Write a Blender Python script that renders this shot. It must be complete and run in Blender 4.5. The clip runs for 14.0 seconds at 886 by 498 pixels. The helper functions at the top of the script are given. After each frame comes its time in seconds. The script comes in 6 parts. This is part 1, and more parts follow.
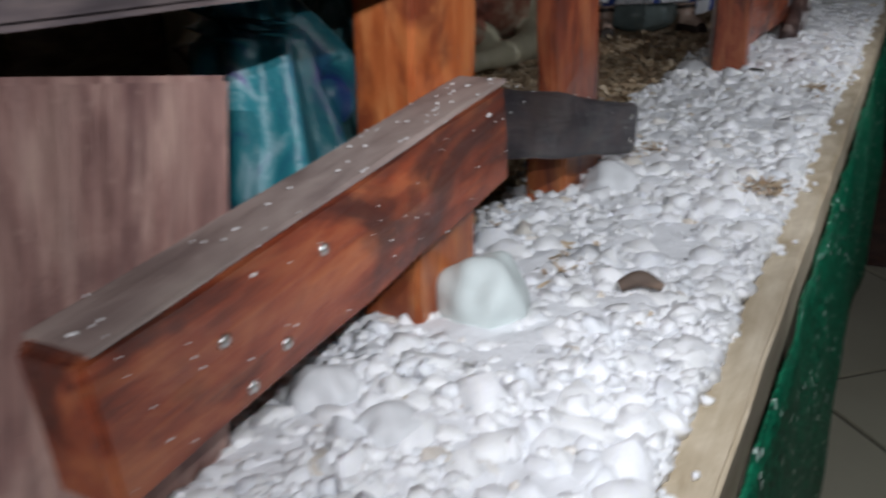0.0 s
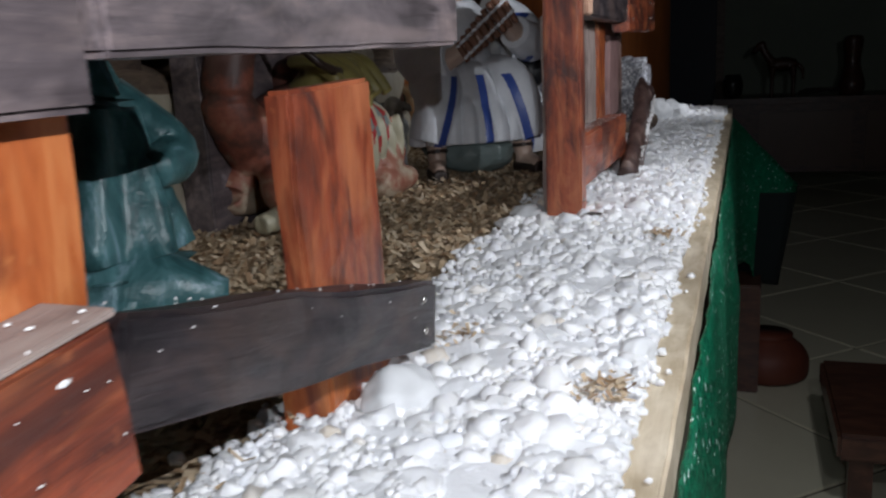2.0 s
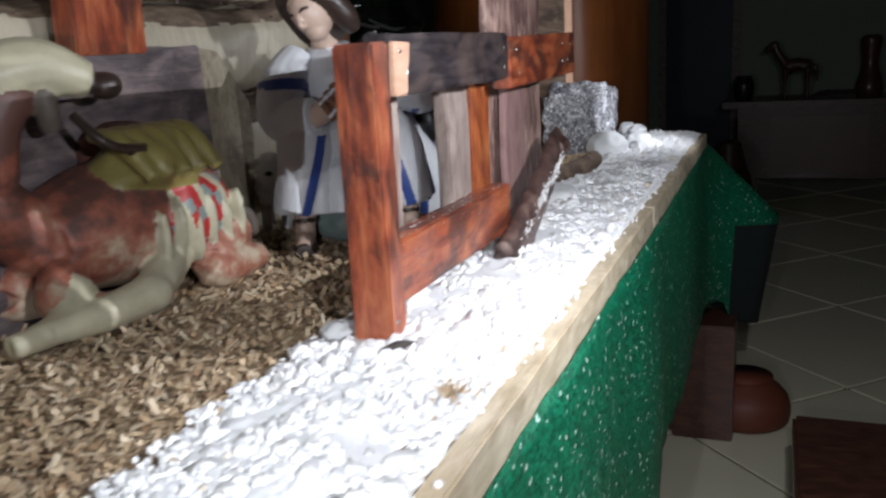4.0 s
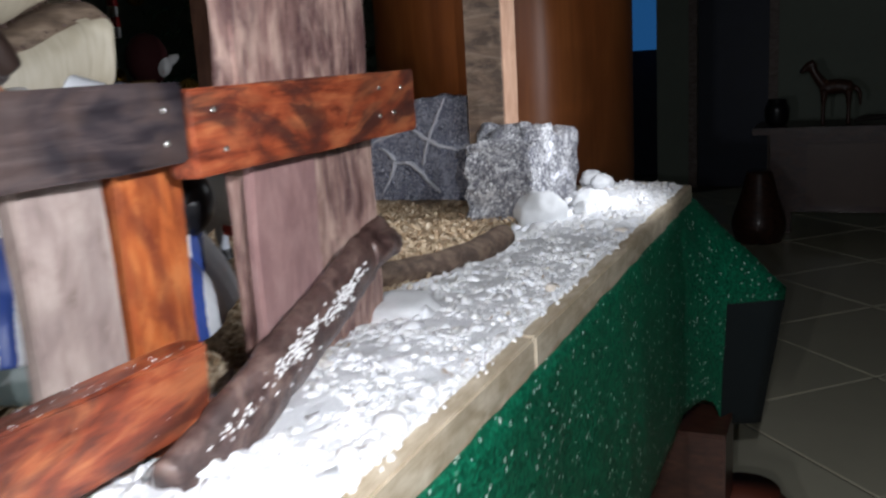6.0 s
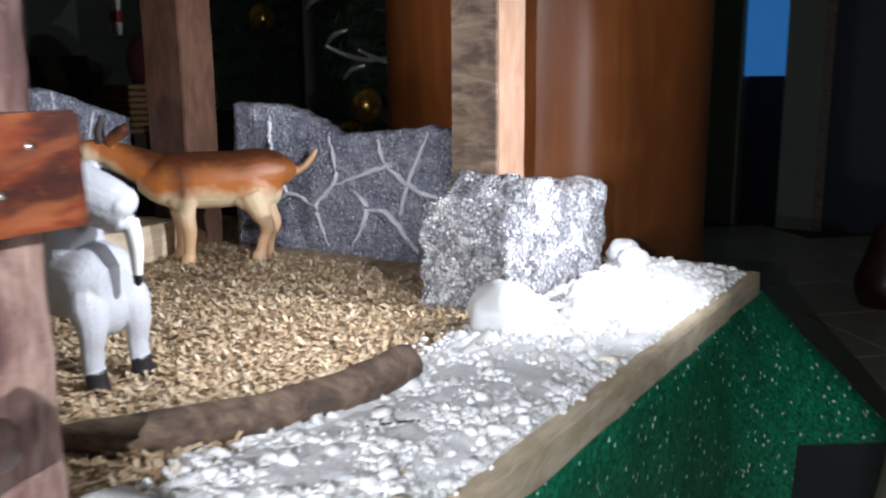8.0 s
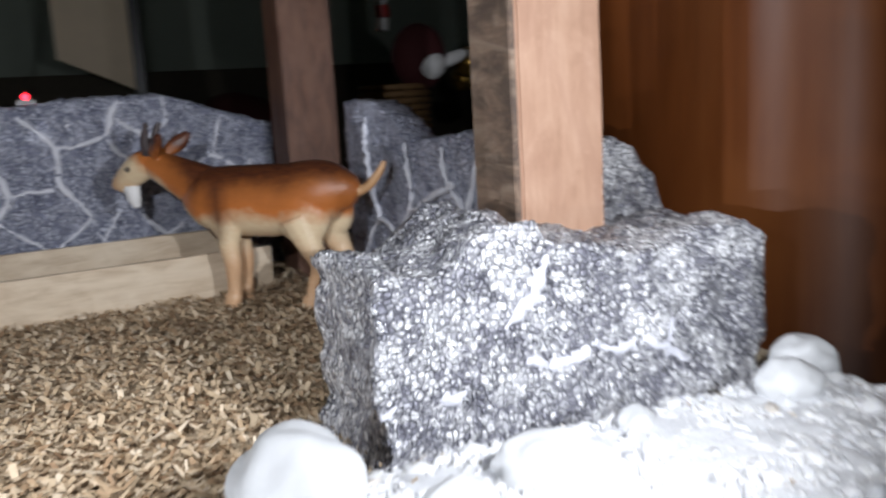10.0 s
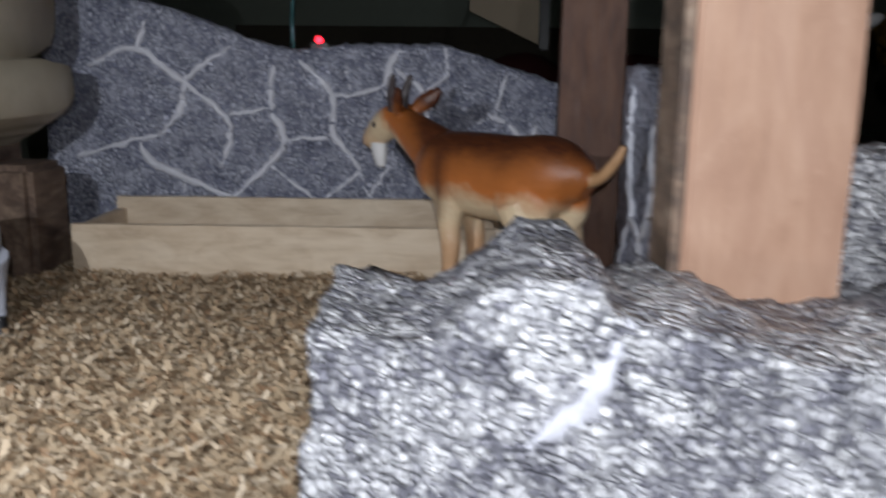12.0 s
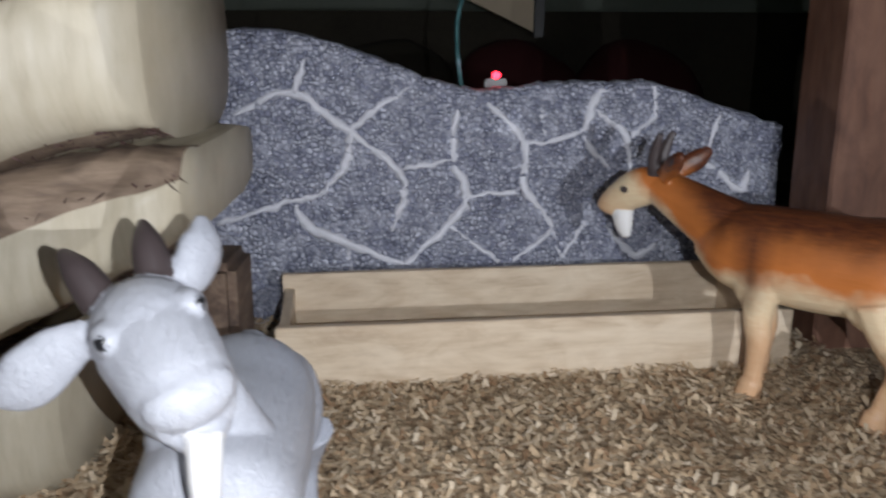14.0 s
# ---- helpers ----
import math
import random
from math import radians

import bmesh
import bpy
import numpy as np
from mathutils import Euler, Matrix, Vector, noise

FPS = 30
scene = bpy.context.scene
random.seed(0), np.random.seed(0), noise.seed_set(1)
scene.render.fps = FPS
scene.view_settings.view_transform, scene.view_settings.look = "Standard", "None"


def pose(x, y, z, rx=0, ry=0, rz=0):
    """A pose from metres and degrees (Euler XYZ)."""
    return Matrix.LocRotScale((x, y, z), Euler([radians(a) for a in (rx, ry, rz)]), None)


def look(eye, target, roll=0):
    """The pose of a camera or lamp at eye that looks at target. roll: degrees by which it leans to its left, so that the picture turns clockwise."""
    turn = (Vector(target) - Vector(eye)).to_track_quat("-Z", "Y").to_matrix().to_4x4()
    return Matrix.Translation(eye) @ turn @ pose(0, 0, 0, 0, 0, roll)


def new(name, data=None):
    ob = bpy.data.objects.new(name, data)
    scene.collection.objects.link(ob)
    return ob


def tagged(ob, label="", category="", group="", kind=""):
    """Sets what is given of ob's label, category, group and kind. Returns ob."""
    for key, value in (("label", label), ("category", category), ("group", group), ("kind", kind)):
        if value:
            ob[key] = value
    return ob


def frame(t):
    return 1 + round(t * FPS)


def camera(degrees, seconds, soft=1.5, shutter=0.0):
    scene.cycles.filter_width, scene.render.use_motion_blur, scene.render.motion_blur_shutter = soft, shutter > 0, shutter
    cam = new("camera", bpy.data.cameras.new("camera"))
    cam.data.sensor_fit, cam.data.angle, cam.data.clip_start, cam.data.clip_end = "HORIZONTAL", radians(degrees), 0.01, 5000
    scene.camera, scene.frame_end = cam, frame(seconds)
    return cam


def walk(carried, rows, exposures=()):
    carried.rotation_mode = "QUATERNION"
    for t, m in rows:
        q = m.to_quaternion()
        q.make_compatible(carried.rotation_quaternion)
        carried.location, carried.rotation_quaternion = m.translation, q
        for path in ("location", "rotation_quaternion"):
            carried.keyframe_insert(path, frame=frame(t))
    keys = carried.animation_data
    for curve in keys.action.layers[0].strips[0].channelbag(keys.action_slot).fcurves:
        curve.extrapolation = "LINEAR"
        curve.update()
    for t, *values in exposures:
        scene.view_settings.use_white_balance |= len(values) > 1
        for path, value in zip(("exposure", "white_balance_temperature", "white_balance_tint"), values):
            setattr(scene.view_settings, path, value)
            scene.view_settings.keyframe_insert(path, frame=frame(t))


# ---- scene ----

# ---- camera and its walk ----
cam = camera(55.0, 14.0, soft=2.3, shutter=0.5)
PATH = [
    (0, (0.0261, -2.0859, 0.1406), (-0.4193, -1.2662, -0.2195), -1.84),
    (0.5, (0.0134, -2.0413, 0.1416), (-0.3326, -1.1803, -0.2313), 1.49),
    (1, (0.0265, -2.0227, 0.1409), (-0.3425, -1.144, -0.1621), -2.39),
    (1.5, (0.0173, -1.9834, 0.1335), (-0.3368, -1.0869, -0.133), -2.86),
    (2, (0.02, -1.9468, 0.1328), (-0.3083, -1.0274, -0.0842), -2.93),
    (4.3, (0.1531, -1.7155, 0.2061), (-0.2223, -0.8185, -0.0269), -3.51),
    (4.5, (0.1682, -1.6825, 0.2141), (-0.219, -0.7919, -0.0244), -3.84),
    (5, (0.1856, -1.5806, 0.1862), (-0.2224, -0.7021, -0.0623), -3.42),
    (5.5, (0.1767, -1.4601, 0.1822), (-0.2386, -0.5783, -0.0412), -2.73),
    (6, (0.1972, -1.3542, 0.1991), (-0.2155, -0.467, -0.0072), -3.48),
    (6.5, (0.2004, -1.2461, 0.1957), (-0.2678, -0.3805, 0.0182), -3.58),
    (7, (0.209, -1.1773, 0.2214), (-0.3134, -0.3422, 0.0489), -3.04),
    (7.5, (0.2077, -1.0944, 0.2205), (-0.282, -0.2444, 0.0265), -3.87),
    (7.7, (0.2051, -1.0459, 0.2157), (-0.2922, -0.1994, 0.0256), -2.15),
    (9.8, (0.2428, -0.4911, 0.1948), (-0.618, -0.0152, 0.0143), -3.70),
    (10, (0.2226, -0.4251, 0.1823), (-0.6822, -0.0358, 0.0099), -3.35),
    (10.5, (0.1612, -0.299, 0.1796), (-0.8201, -0.1894, 0.021), -2.30),
    (11, (0.1415, -0.2453, 0.1688), (-0.8415, -0.2353, -0.0149), -1.31),
    (11.5, (0.1174, -0.195, 0.1741), (-0.8506, -0.2675, -0.0661), -0.03),
    (12, (0.093, -0.2306, 0.1788), (-0.8815, -0.3275, -0.0236), 0.82),
    (12.5, (0.0400, -0.3160, 0.1810), (-0.9345, -0.4600, 0.0105), 0.0),
    (13, (0.0060, -0.4180, 0.1870), (-0.9760, -0.5315, 0.0355), -0.5),
    (13.5, (-0.0200, -0.4810, 0.2190), (-0.9965, -0.4575, 0.0045), -0.9),
    (14, (-0.0360, -0.5280, 0.2440), (-1.0070, -0.5040, 0.0045), 0.2),
]
EXPOSURES = [(0.0, -1.25), (1.0, -1.0), (2.0, -0.5), (4.5, 0.72), (5.5, 0.78), (6.5, 1.2), (7.5, 1.8), (10.0, 1.15), (10.5, 1.07), (11.0, 0.68), (12.0, 0.7), (12.5, 1.52), (13.0, 1.65), (14.0, 1.4)]
walk(cam, [(t, look(eye, target, roll)) for t, eye, target, roll in PATH], EXPOSURES)

# ---- world and lights ----
world = bpy.data.worlds.new("night")
scene.world = world
world.use_nodes = True
world.node_tree.nodes["Background"].inputs[0].default_value = (0.6, 0.75, 1.0, 1)
world.node_tree.nodes["Background"].inputs[1].default_value = 0.004


def torch(eye, target, watts, cone=162, blend=0.9):
    """A hand torch, at rest on the walk's line."""
    data = bpy.data.lights.new("torch", "SPOT")
    data.energy, data.spot_size, data.spot_blend, data.shadow_soft_size = watts, radians(cone), blend, 0.0
    data.color = (0.893, 0.928, 1.0)
    ob = new("torch", data)
    ob.matrix_world = look(eye, target)
    return ob


torch((0.035, -2.13, 0.180), (-0.12, -1.80, 0.0), 3.2, 150)
torch((0.035, -1.95, 0.175), (-0.12, -1.58, 0.0), 3.6, 150)
torch((0.178, -1.615, 0.222), (-0.15, -1.18, 0.03), 4.6, 176, 0.5)
torch((0.205, -1.19, 0.240), (-0.15, -0.80, 0.02), 5.2, 176, 0.5)
torch((0.270, -0.64, 0.260), (-0.45, -0.15, 0.02), 0.5, 140)
torch((0.125, -0.22, 0.212), (-0.60, -0.25, 0.03), 3.8, 104)
torch((0.005, -0.485, 0.250), (-0.75, -0.56, 0.09), 3.6, 112)



# ---- materials ----
class Nodes:
    """A short way to write node materials."""

    def __init__(self, name):
        self.m = bpy.data.materials.new(name)
        self.m.use_nodes = True
        self.t = self.m.node_tree
        self.b = self.t.nodes["Principled BSDF"]
        self.coord = self.t.nodes.new("ShaderNodeTexCoord").outputs["Object"]

    def node(self, kind, **inputs):
        n = self.t.nodes.new("ShaderNode" + kind)
        for key, value in inputs.items():
            self.put(n.inputs[key.replace("_", " ")], value)
        return n

    def put(self, socket, value):
        if isinstance(value, bpy.types.NodeSocket):
            self.t.links.new(value, socket)
        else:
            socket.default_value = value

    def stretch(self, x, y, z, shift=None):
        n = self.node("Mapping", Vector=self.coord, Scale=(x, y, z))
        if shift is not None:
            self.put(n.inputs["Location"], shift)
        return n.outputs[0]

    def noise(self, where, scale, detail=4.0, rough=0.6, distort=0.0):
        return self.node("TexNoise", Vector=where, Scale=scale, Detail=detail, Roughness=rough, Distortion=distort).outputs["Fac"]

    def ramp(self, fac, *stops):
        n = self.node("ValToRGB", Fac=fac)
        e = n.color_ramp.elements
        while len(e) < len(stops):
            e.new(0.5)
        for s, (at, c) in zip(e, stops):
            s.position, s.color = at, (*c, 1)
        return n.outputs["Color"]

    def grey(self, fac, a, b, low=0.0, high=1.0):
        return self.node("MapRange", Value=fac, **{"From_Min": a, "From_Max": b, "To_Min": low, "To_Max": high}).outputs[0]

    def mix(self, fac, a, b, how="MIX"):
        n = self.t.nodes.new("ShaderNodeMix")
        n.data_type, n.blend_type = "RGBA", how
        for i, v in ((0, fac), (6, a), (7, b)):
            self.put(n.inputs[i], (*v, 1) if isinstance(v, tuple) and len(v) == 3 else v)
        return n.outputs[2]

    def math(self, how, a, b=0.0):
        n = self.t.nodes.new("ShaderNodeMath")
        n.operation = how
        self.put(n.inputs[0], a)
        self.put(n.inputs[1], b)
        return n.outputs[0]

    def bump(self, height, strength, distance):
        self.put(self.b.inputs["Normal"], self.node("Bump", Height=height, Strength=strength, Distance=distance).outputs[0])

    def done(self, color, rough=0.5, metal=0.0, spec=0.5, coat=0.0):
        self.put(self.b.inputs["Base Color"], (*color, 1) if isinstance(color, tuple) else color)
        self.put(self.b.inputs["Roughness"], rough)
        self.put(self.b.inputs["Metallic"], metal)
        self.put(self.b.inputs["Specular IOR Level"], spec)
        self.put(self.b.inputs["Coat Weight"], coat)
        self.b.inputs["Coat Roughness"].default_value = 0.15
        return self.m

    def chance(self):
        return self.node("ObjectInfo").outputs["Random"]

    def island(self):
        return self.node("NewGeometry").outputs["Random Per Island"]


def wood(name, dark, mid, light, stain, rough=0.4, coat=0.0, amount=0.5, relief=0.0006):
    """Sawn wood whose grain runs along local x, with stained patches."""
    n = Nodes(name)
    slide = n.node("CombineXYZ", X=n.math("MULTIPLY", n.chance(), 7.0), Y=n.math("MULTIPLY", n.chance(), 3.0)).outputs[0]
    fine = n.noise(n.stretch(12, 150, 150, slide), 2.0, 6, 0.65, 0.8)
    cloud = n.noise(n.stretch(16, 34, 34, slide), 1.3, 6, 0.62, 1.2)
    wide = n.noise(n.stretch(9, 20, 20, slide), 1.0, 4, 0.6, 1.8)
    rings = n.node("TexWave", Vector=n.stretch(4, 24, 24, slide), Scale=1.0, Distortion=14.0, Detail=4.0, **{"Detail_Scale": 1.6}).outputs["Fac"]
    sum_ = n.math("ADD", n.math("MULTIPLY", rings, 0.10), n.math("ADD", n.math("MULTIPLY", fine, 0.35), n.math("MULTIPLY", cloud, 0.60)))
    base = n.ramp(sum_, (0.36, dark), (0.52, mid), (0.70, light))
    flame = n.noise(n.stretch(8, 30, 30, slide), 1.0, 3, 0.5, 2.2)
    base = n.mix(n.grey(wide, 0.48, 0.62, 0.0, amount), base, stain)
    base = n.mix(n.grey(flame, 0.54, 0.72, 0.0, amount * 0.6), base, dark)
    base = n.mix(n.grey(flame, 0.44, 0.28, 0.0, 0.6), base, light)
    base = n.mix(n.grey(n.noise(n.stretch(60, 60, 60, slide), 4.0, 2), 0.62, 0.75, 0.0, 0.3), base, light)
    n.bump(n.math("ADD", fine, n.math("MULTIPLY", cloud, 1.2)), 0.5, relief)
    return n.done(base, n.grey(fine, 0.3, 0.7, rough - 0.1, rough + 0.15), coat=coat)


M_RED = wood("varnished_red_wood", (0.075, 0.014, 0.008), (0.27, 0.056, 0.022), (0.44, 0.145, 0.058), (0.045, 0.018, 0.015), 0.42, 0.3, 0.85)
M_ORANGE = wood("honey_varnished_wood", (0.21, 0.045, 0.013), (0.42, 0.108, 0.030), (0.58, 0.225, 0.075), (0.14, 0.028, 0.014), 0.42, 0.3, 0.8)
M_PINK = wood("rough_mauve_plank", (0.17, 0.085, 0.075), (0.35, 0.20, 0.17), (0.58, 0.39, 0.32), (0.12, 0.055, 0.055), 0.5, 0.05, 0.75, 0.004)
M_MAUVEPLANK = wood("smooth_mauve_plank", (0.22, 0.12, 0.115), (0.31, 0.18, 0.168), (0.40, 0.25, 0.23), (0.20, 0.11, 0.11), 0.55, 0.0, 0.4, 0.0006)
M_TALL = wood("rough_sawn_tall_plank", (0.10, 0.045, 0.042), (0.34, 0.20, 0.17), (0.62, 0.44, 0.36), (0.09, 0.04, 0.043), 0.5, 0.12, 0.75, 0.004)
M_GREYWOOD = wood("weathered_grey_plank", (0.16, 0.115, 0.10), (0.29, 0.225, 0.20), (0.38, 0.31, 0.27), (0.15, 0.11, 0.105), 0.6, 0.0, 0.4)
M_DARK = wood("dark_stained_wood", (0.008, 0.006, 0.008), (0.022, 0.017, 0.020), (0.060, 0.043, 0.042), (0.11, 0.070, 0.055), 0.42, 0.12, 0.35, 0.0009)
M_PALEEND = wood("pale_weathered_end_grain", (0.22, 0.18, 0.13), (0.33, 0.28, 0.20), (0.42, 0.36, 0.27), (0.14, 0.11, 0.09), 0.7, 0.0, 0.5, 0.002)
M_MAUVE = wood("greyish_dark_beam", (0.05, 0.04, 0.042), (0.13, 0.105, 0.11), (0.26, 0.20, 0.19), (0.04, 0.03, 0.033), 0.5, 0.0, 0.5)
M_TRIM = wood("raw_pine_edge", (0.40, 0.32, 0.21), (0.56, 0.47, 0.34), (0.70, 0.61, 0.47), (0.34, 0.25, 0.15), 0.7, 0.0, 0.4)
M_PINE = wood("pale_pine_board", (0.47, 0.36, 0.25), (0.60, 0.485, 0.35), (0.70, 0.59, 0.45), (0.5, 0.38, 0.26), 0.55, 0.0, 0.3, 0.0003)
M_PEACH = wood("planed_cedar_post", (0.40, 0.23, 0.15), (0.48, 0.29, 0.195), (0.55, 0.35, 0.245), (0.38, 0.21, 0.14), 0.6, 0.0, 0.4, 0.0003)
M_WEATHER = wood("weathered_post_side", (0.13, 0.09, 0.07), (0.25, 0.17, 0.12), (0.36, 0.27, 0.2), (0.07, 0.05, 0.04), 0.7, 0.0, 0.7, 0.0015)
M_POST = wood("brown_post", (0.08, 0.034, 0.02), (0.13, 0.06, 0.036), (0.17, 0.085, 0.052), (0.07, 0.03, 0.018), 0.6, 0.0, 0.4, 0.0003)
M_BARK = wood("brown_bark", (0.05, 0.03, 0.022), (0.13, 0.085, 0.06), (0.24, 0.17, 0.12), (0.03, 0.02, 0.017), 0.75, 0.0, 0.5, 0.003)
M_BARKWET = wood("wet_dark_bark", (0.030, 0.014, 0.012), (0.095, 0.052, 0.045), (0.22, 0.145, 0.12), (0.018, 0.009, 0.009), 0.42, 0.25, 0.5, 0.003)
M_SPLIT = wood("brown_split_wood", (0.09, 0.06, 0.042), (0.19, 0.135, 0.095), (0.29, 0.215, 0.155), (0.06, 0.04, 0.03), 0.7, 0.0, 0.5, 0.002)
def veneer_material():
    """Varnished veneer, its fine brush lines across the shaft spread a highlight upwards."""
    n = Nodes("polished_column_veneer")
    cloud = n.noise(n.stretch(3, 9, 9), 1.0, 5, 0.6, 1.0)
    fine = n.noise(n.stretch(6, 160, 160), 1.0, 4)
    base = n.ramp(n.math("ADD", n.math("MULTIPLY", cloud, 0.7), n.math("MULTIPLY", fine, 0.3)), (0.35, (0.15, 0.041, 0.010)), (0.5, (0.21, 0.062, 0.016)), (0.65, (0.27, 0.088, 0.024)))
    way = n.t.nodes.new("ShaderNodeTangent")
    way.direction_type, way.axis = "RADIAL", "X"
    n.put(n.b.inputs["Tangent"], way.outputs[0])
    n.b.inputs["Anisotropic"].default_value = 0.95
    n.b.inputs["Anisotropic Rotation"].default_value = 0.25
    n.bump(n.noise(n.stretch(5, 9, 9), 1.0, 3), 0.3, 0.002)
    return n.done(base, 0.42, 0.0, 1.0)


M_CABINET = veneer_material()
M_FURNITURE = wood("dark_furniture_wood", (0.035, 0.014, 0.010), (0.07, 0.026, 0.017), (0.11, 0.045, 0.027), (0.03, 0.013, 0.01), 0.4, 0.2, 0.4, 0.0002)


def log_material():
    n = Nodes("peeled_log")
    fine = n.noise(n.stretch(110, 16, 16), 1.5, 6, 0.65)
    wide = n.noise(n.stretch(16, 9, 9), 1.0, 4)
    base = n.ramp(fine, (0.25, (0.38, 0.33, 0.245)), (0.5, (0.46, 0.41, 0.31)), (0.8, (0.53, 0.48, 0.385)))
    base = n.mix(n.grey(wide, 0.55, 0.75, 0.0, 0.5), base, (0.43, 0.355, 0.24))
    n.bump(fine, 0.5, 0.0014)
    return n.done(base, 0.5)


def pebble_material():
    n = Nodes("white_pebble")
    tone = n.ramp(n.island(), (0.0, (0.80, 0.82, 0.86)), (0.15, (0.88, 0.89, 0.92)), (0.5, (0.92, 0.92, 0.94)), (0.975, (0.93, 0.93, 0.93)), (1.0, (0.68, 0.60, 0.50)))
    grit = n.noise(n.coord, 260.0, 4)
    base = n.mix(n.grey(grit, 0.5, 0.8, 0.0, 0.3), tone, (0.80, 0.81, 0.84))
    n.bump(grit, 0.6, 0.0008)
    n.b.inputs["Subsurface Weight"].default_value = 0.35
    n.b.inputs["Subsurface Radius"].default_value = (0.004, 0.004, 0.0045)
    n.b.inputs["Subsurface Scale"].default_value = 1.0
    return n.done(base, 0.5)


def shaving_material():
    n = Nodes("wood_shaving")
    tone = n.ramp(n.island(), (0.0, (0.26, 0.155, 0.085)), (0.12, (0.38, 0.255, 0.15)), (0.40, (0.50, 0.375, 0.24)), (0.85, (0.58, 0.46, 0.32)), (1.0, (0.66, 0.55, 0.41)))
    return n.done(tone, 0.65)


def bedding_material():
    n = Nodes("bedding_ground")
    v = n.node("TexVoronoi", Vector=n.stretch(1, 1.8, 1), Scale=170.0)
    base = n.ramp(v.outputs["Color"], (0.1, (0.24, 0.16, 0.095)), (0.5, (0.42, 0.31, 0.195)), (0.9, (0.54, 0.43, 0.30)))
    n.bump(v.outputs["Distance"], 0.8, 0.003)
    return n.done(base, 0.8)


def cloth_material():
    n = Nodes("green_glitter_cloth")
    v = n.node("TexVoronoi", Vector=n.coord, Scale=330.0)
    pick = n.node("SeparateColor", Color=v.outputs["Color"]).outputs[0]
    fleck = n.grey(pick, 0.974, 0.982)
    tuft = n.noise(n.coord, 320.0, 3)
    base = n.ramp(n.math("ADD", n.math("MULTIPLY", tuft, 0.6), n.math("MULTIPLY", pick, 0.4)), (0.25, (0.0, 0.045, 0.022)), (0.5, (0.003, 0.145, 0.072)), (0.8, (0.010, 0.30, 0.15)))
    base = n.mix(fleck, base, (0.85, 1.0, 0.92))
    n.put(n.b.inputs["Normal"], n.node("Bump", Height=n.math("ADD", tuft, pick), Strength=1.0, Distance=0.002).outputs[0])
    return n.done(base, n.grey(fleck, 0, 1, 0.42, 0.3), n.grey(fleck, 0, 1, 0.1, 0.35))


def rock_material(name, gap, dark, pale, scale, relief, metal, wash, beads):
    """Painted bead foam: small domed beads with thin dark gaps, some rubbed pale, some left dark."""
    n = Nodes(name)
    shake = n.node("TexNoise", Vector=n.coord, Scale=scale * 0.5, Detail=1.0).outputs["Color"]
    bent = n.t.nodes.new("ShaderNodeVectorMath")
    bent.operation = "MULTIPLY_ADD"
    n.put(bent.inputs[0], shake)
    n.put(bent.inputs[1], (1.1 / scale,) * 3)
    n.put(bent.inputs[2], n.coord)
    where = bent.outputs[0]
    v = n.node("TexVoronoi", Vector=where, Scale=scale, Randomness=0.85)
    edge = n.node("TexVoronoi", Vector=where, Scale=scale, Randomness=0.85)
    edge.feature = "DISTANCE_TO_EDGE"
    split = n.node("SeparateColor", Color=v.outputs["Color"])
    cell, other = split.outputs[0], split.outputs[1]
    broad = n.noise(n.coord, 24.0, 4, 0.6, 1.2)
    rub = n.math("ADD", n.math("MULTIPLY", cell, 0.55), n.math("MULTIPLY", n.math("SUBTRACT", broad, 0.5), wash))
    tone = n.ramp(rub, (0.12, dark), (0.45, tuple(0.5 * (a + b) for a, b in zip(dark, pale))), (0.72, pale))
    # paint rubbed off the top of each bead, left in the gaps
    rim = n.grey(edge.outputs["Distance"], 0.015, 0.16)
    crown = n.grey(v.outputs["Distance"], 0.15, 0.62, 1.0, 0.0)
    base = n.mix(n.math("MULTIPLY", n.math("SUBTRACT", 1.0, rim), n.grey(n.noise(n.coord, scale * 0.22, 3, 0.7), 0.40, 0.62)), tone, gap)
    base = n.mix(n.math("MULTIPLY", crown, n.grey(other, 0.45, 0.95, 0.0, 0.8)), base, pale)
    # larger round beads stand out here and there, in clusters
    big = n.node("TexVoronoi", Vector=n.coord, Scale=scale * 0.62, Randomness=1.0)
    lone = n.node("SeparateColor", Color=big.outputs["Color"]).outputs[0]
    size = n.grey(n.math("ADD", n.math("MULTIPLY", lone, 0.6), n.math("MULTIPLY", broad, 0.8)), 0.50, 0.95, 0.0, 0.52)
    bead = n.grey(n.math("SUBTRACT", size, big.outputs["Distance"]), 0.0, 0.09)
    base = n.mix(n.math("MULTIPLY", bead, beads), base, pale)
    dome = n.math("ADD", n.math("ADD", n.math("MULTIPLY", crown, 0.45), n.math("MULTIPLY", bead, beads)), n.math("ADD", n.math("MULTIPLY", rim, 0.3), n.math("MULTIPLY", other, 0.8)))
    n.bump(n.math("ADD", dome, n.math("MULTIPLY", n.noise(n.coord, scale * 2.0, 2), 0.25)), 1.0, relief)
    return n.done(base, n.grey(cell, 0, 1, 0.24, 0.45), metal)


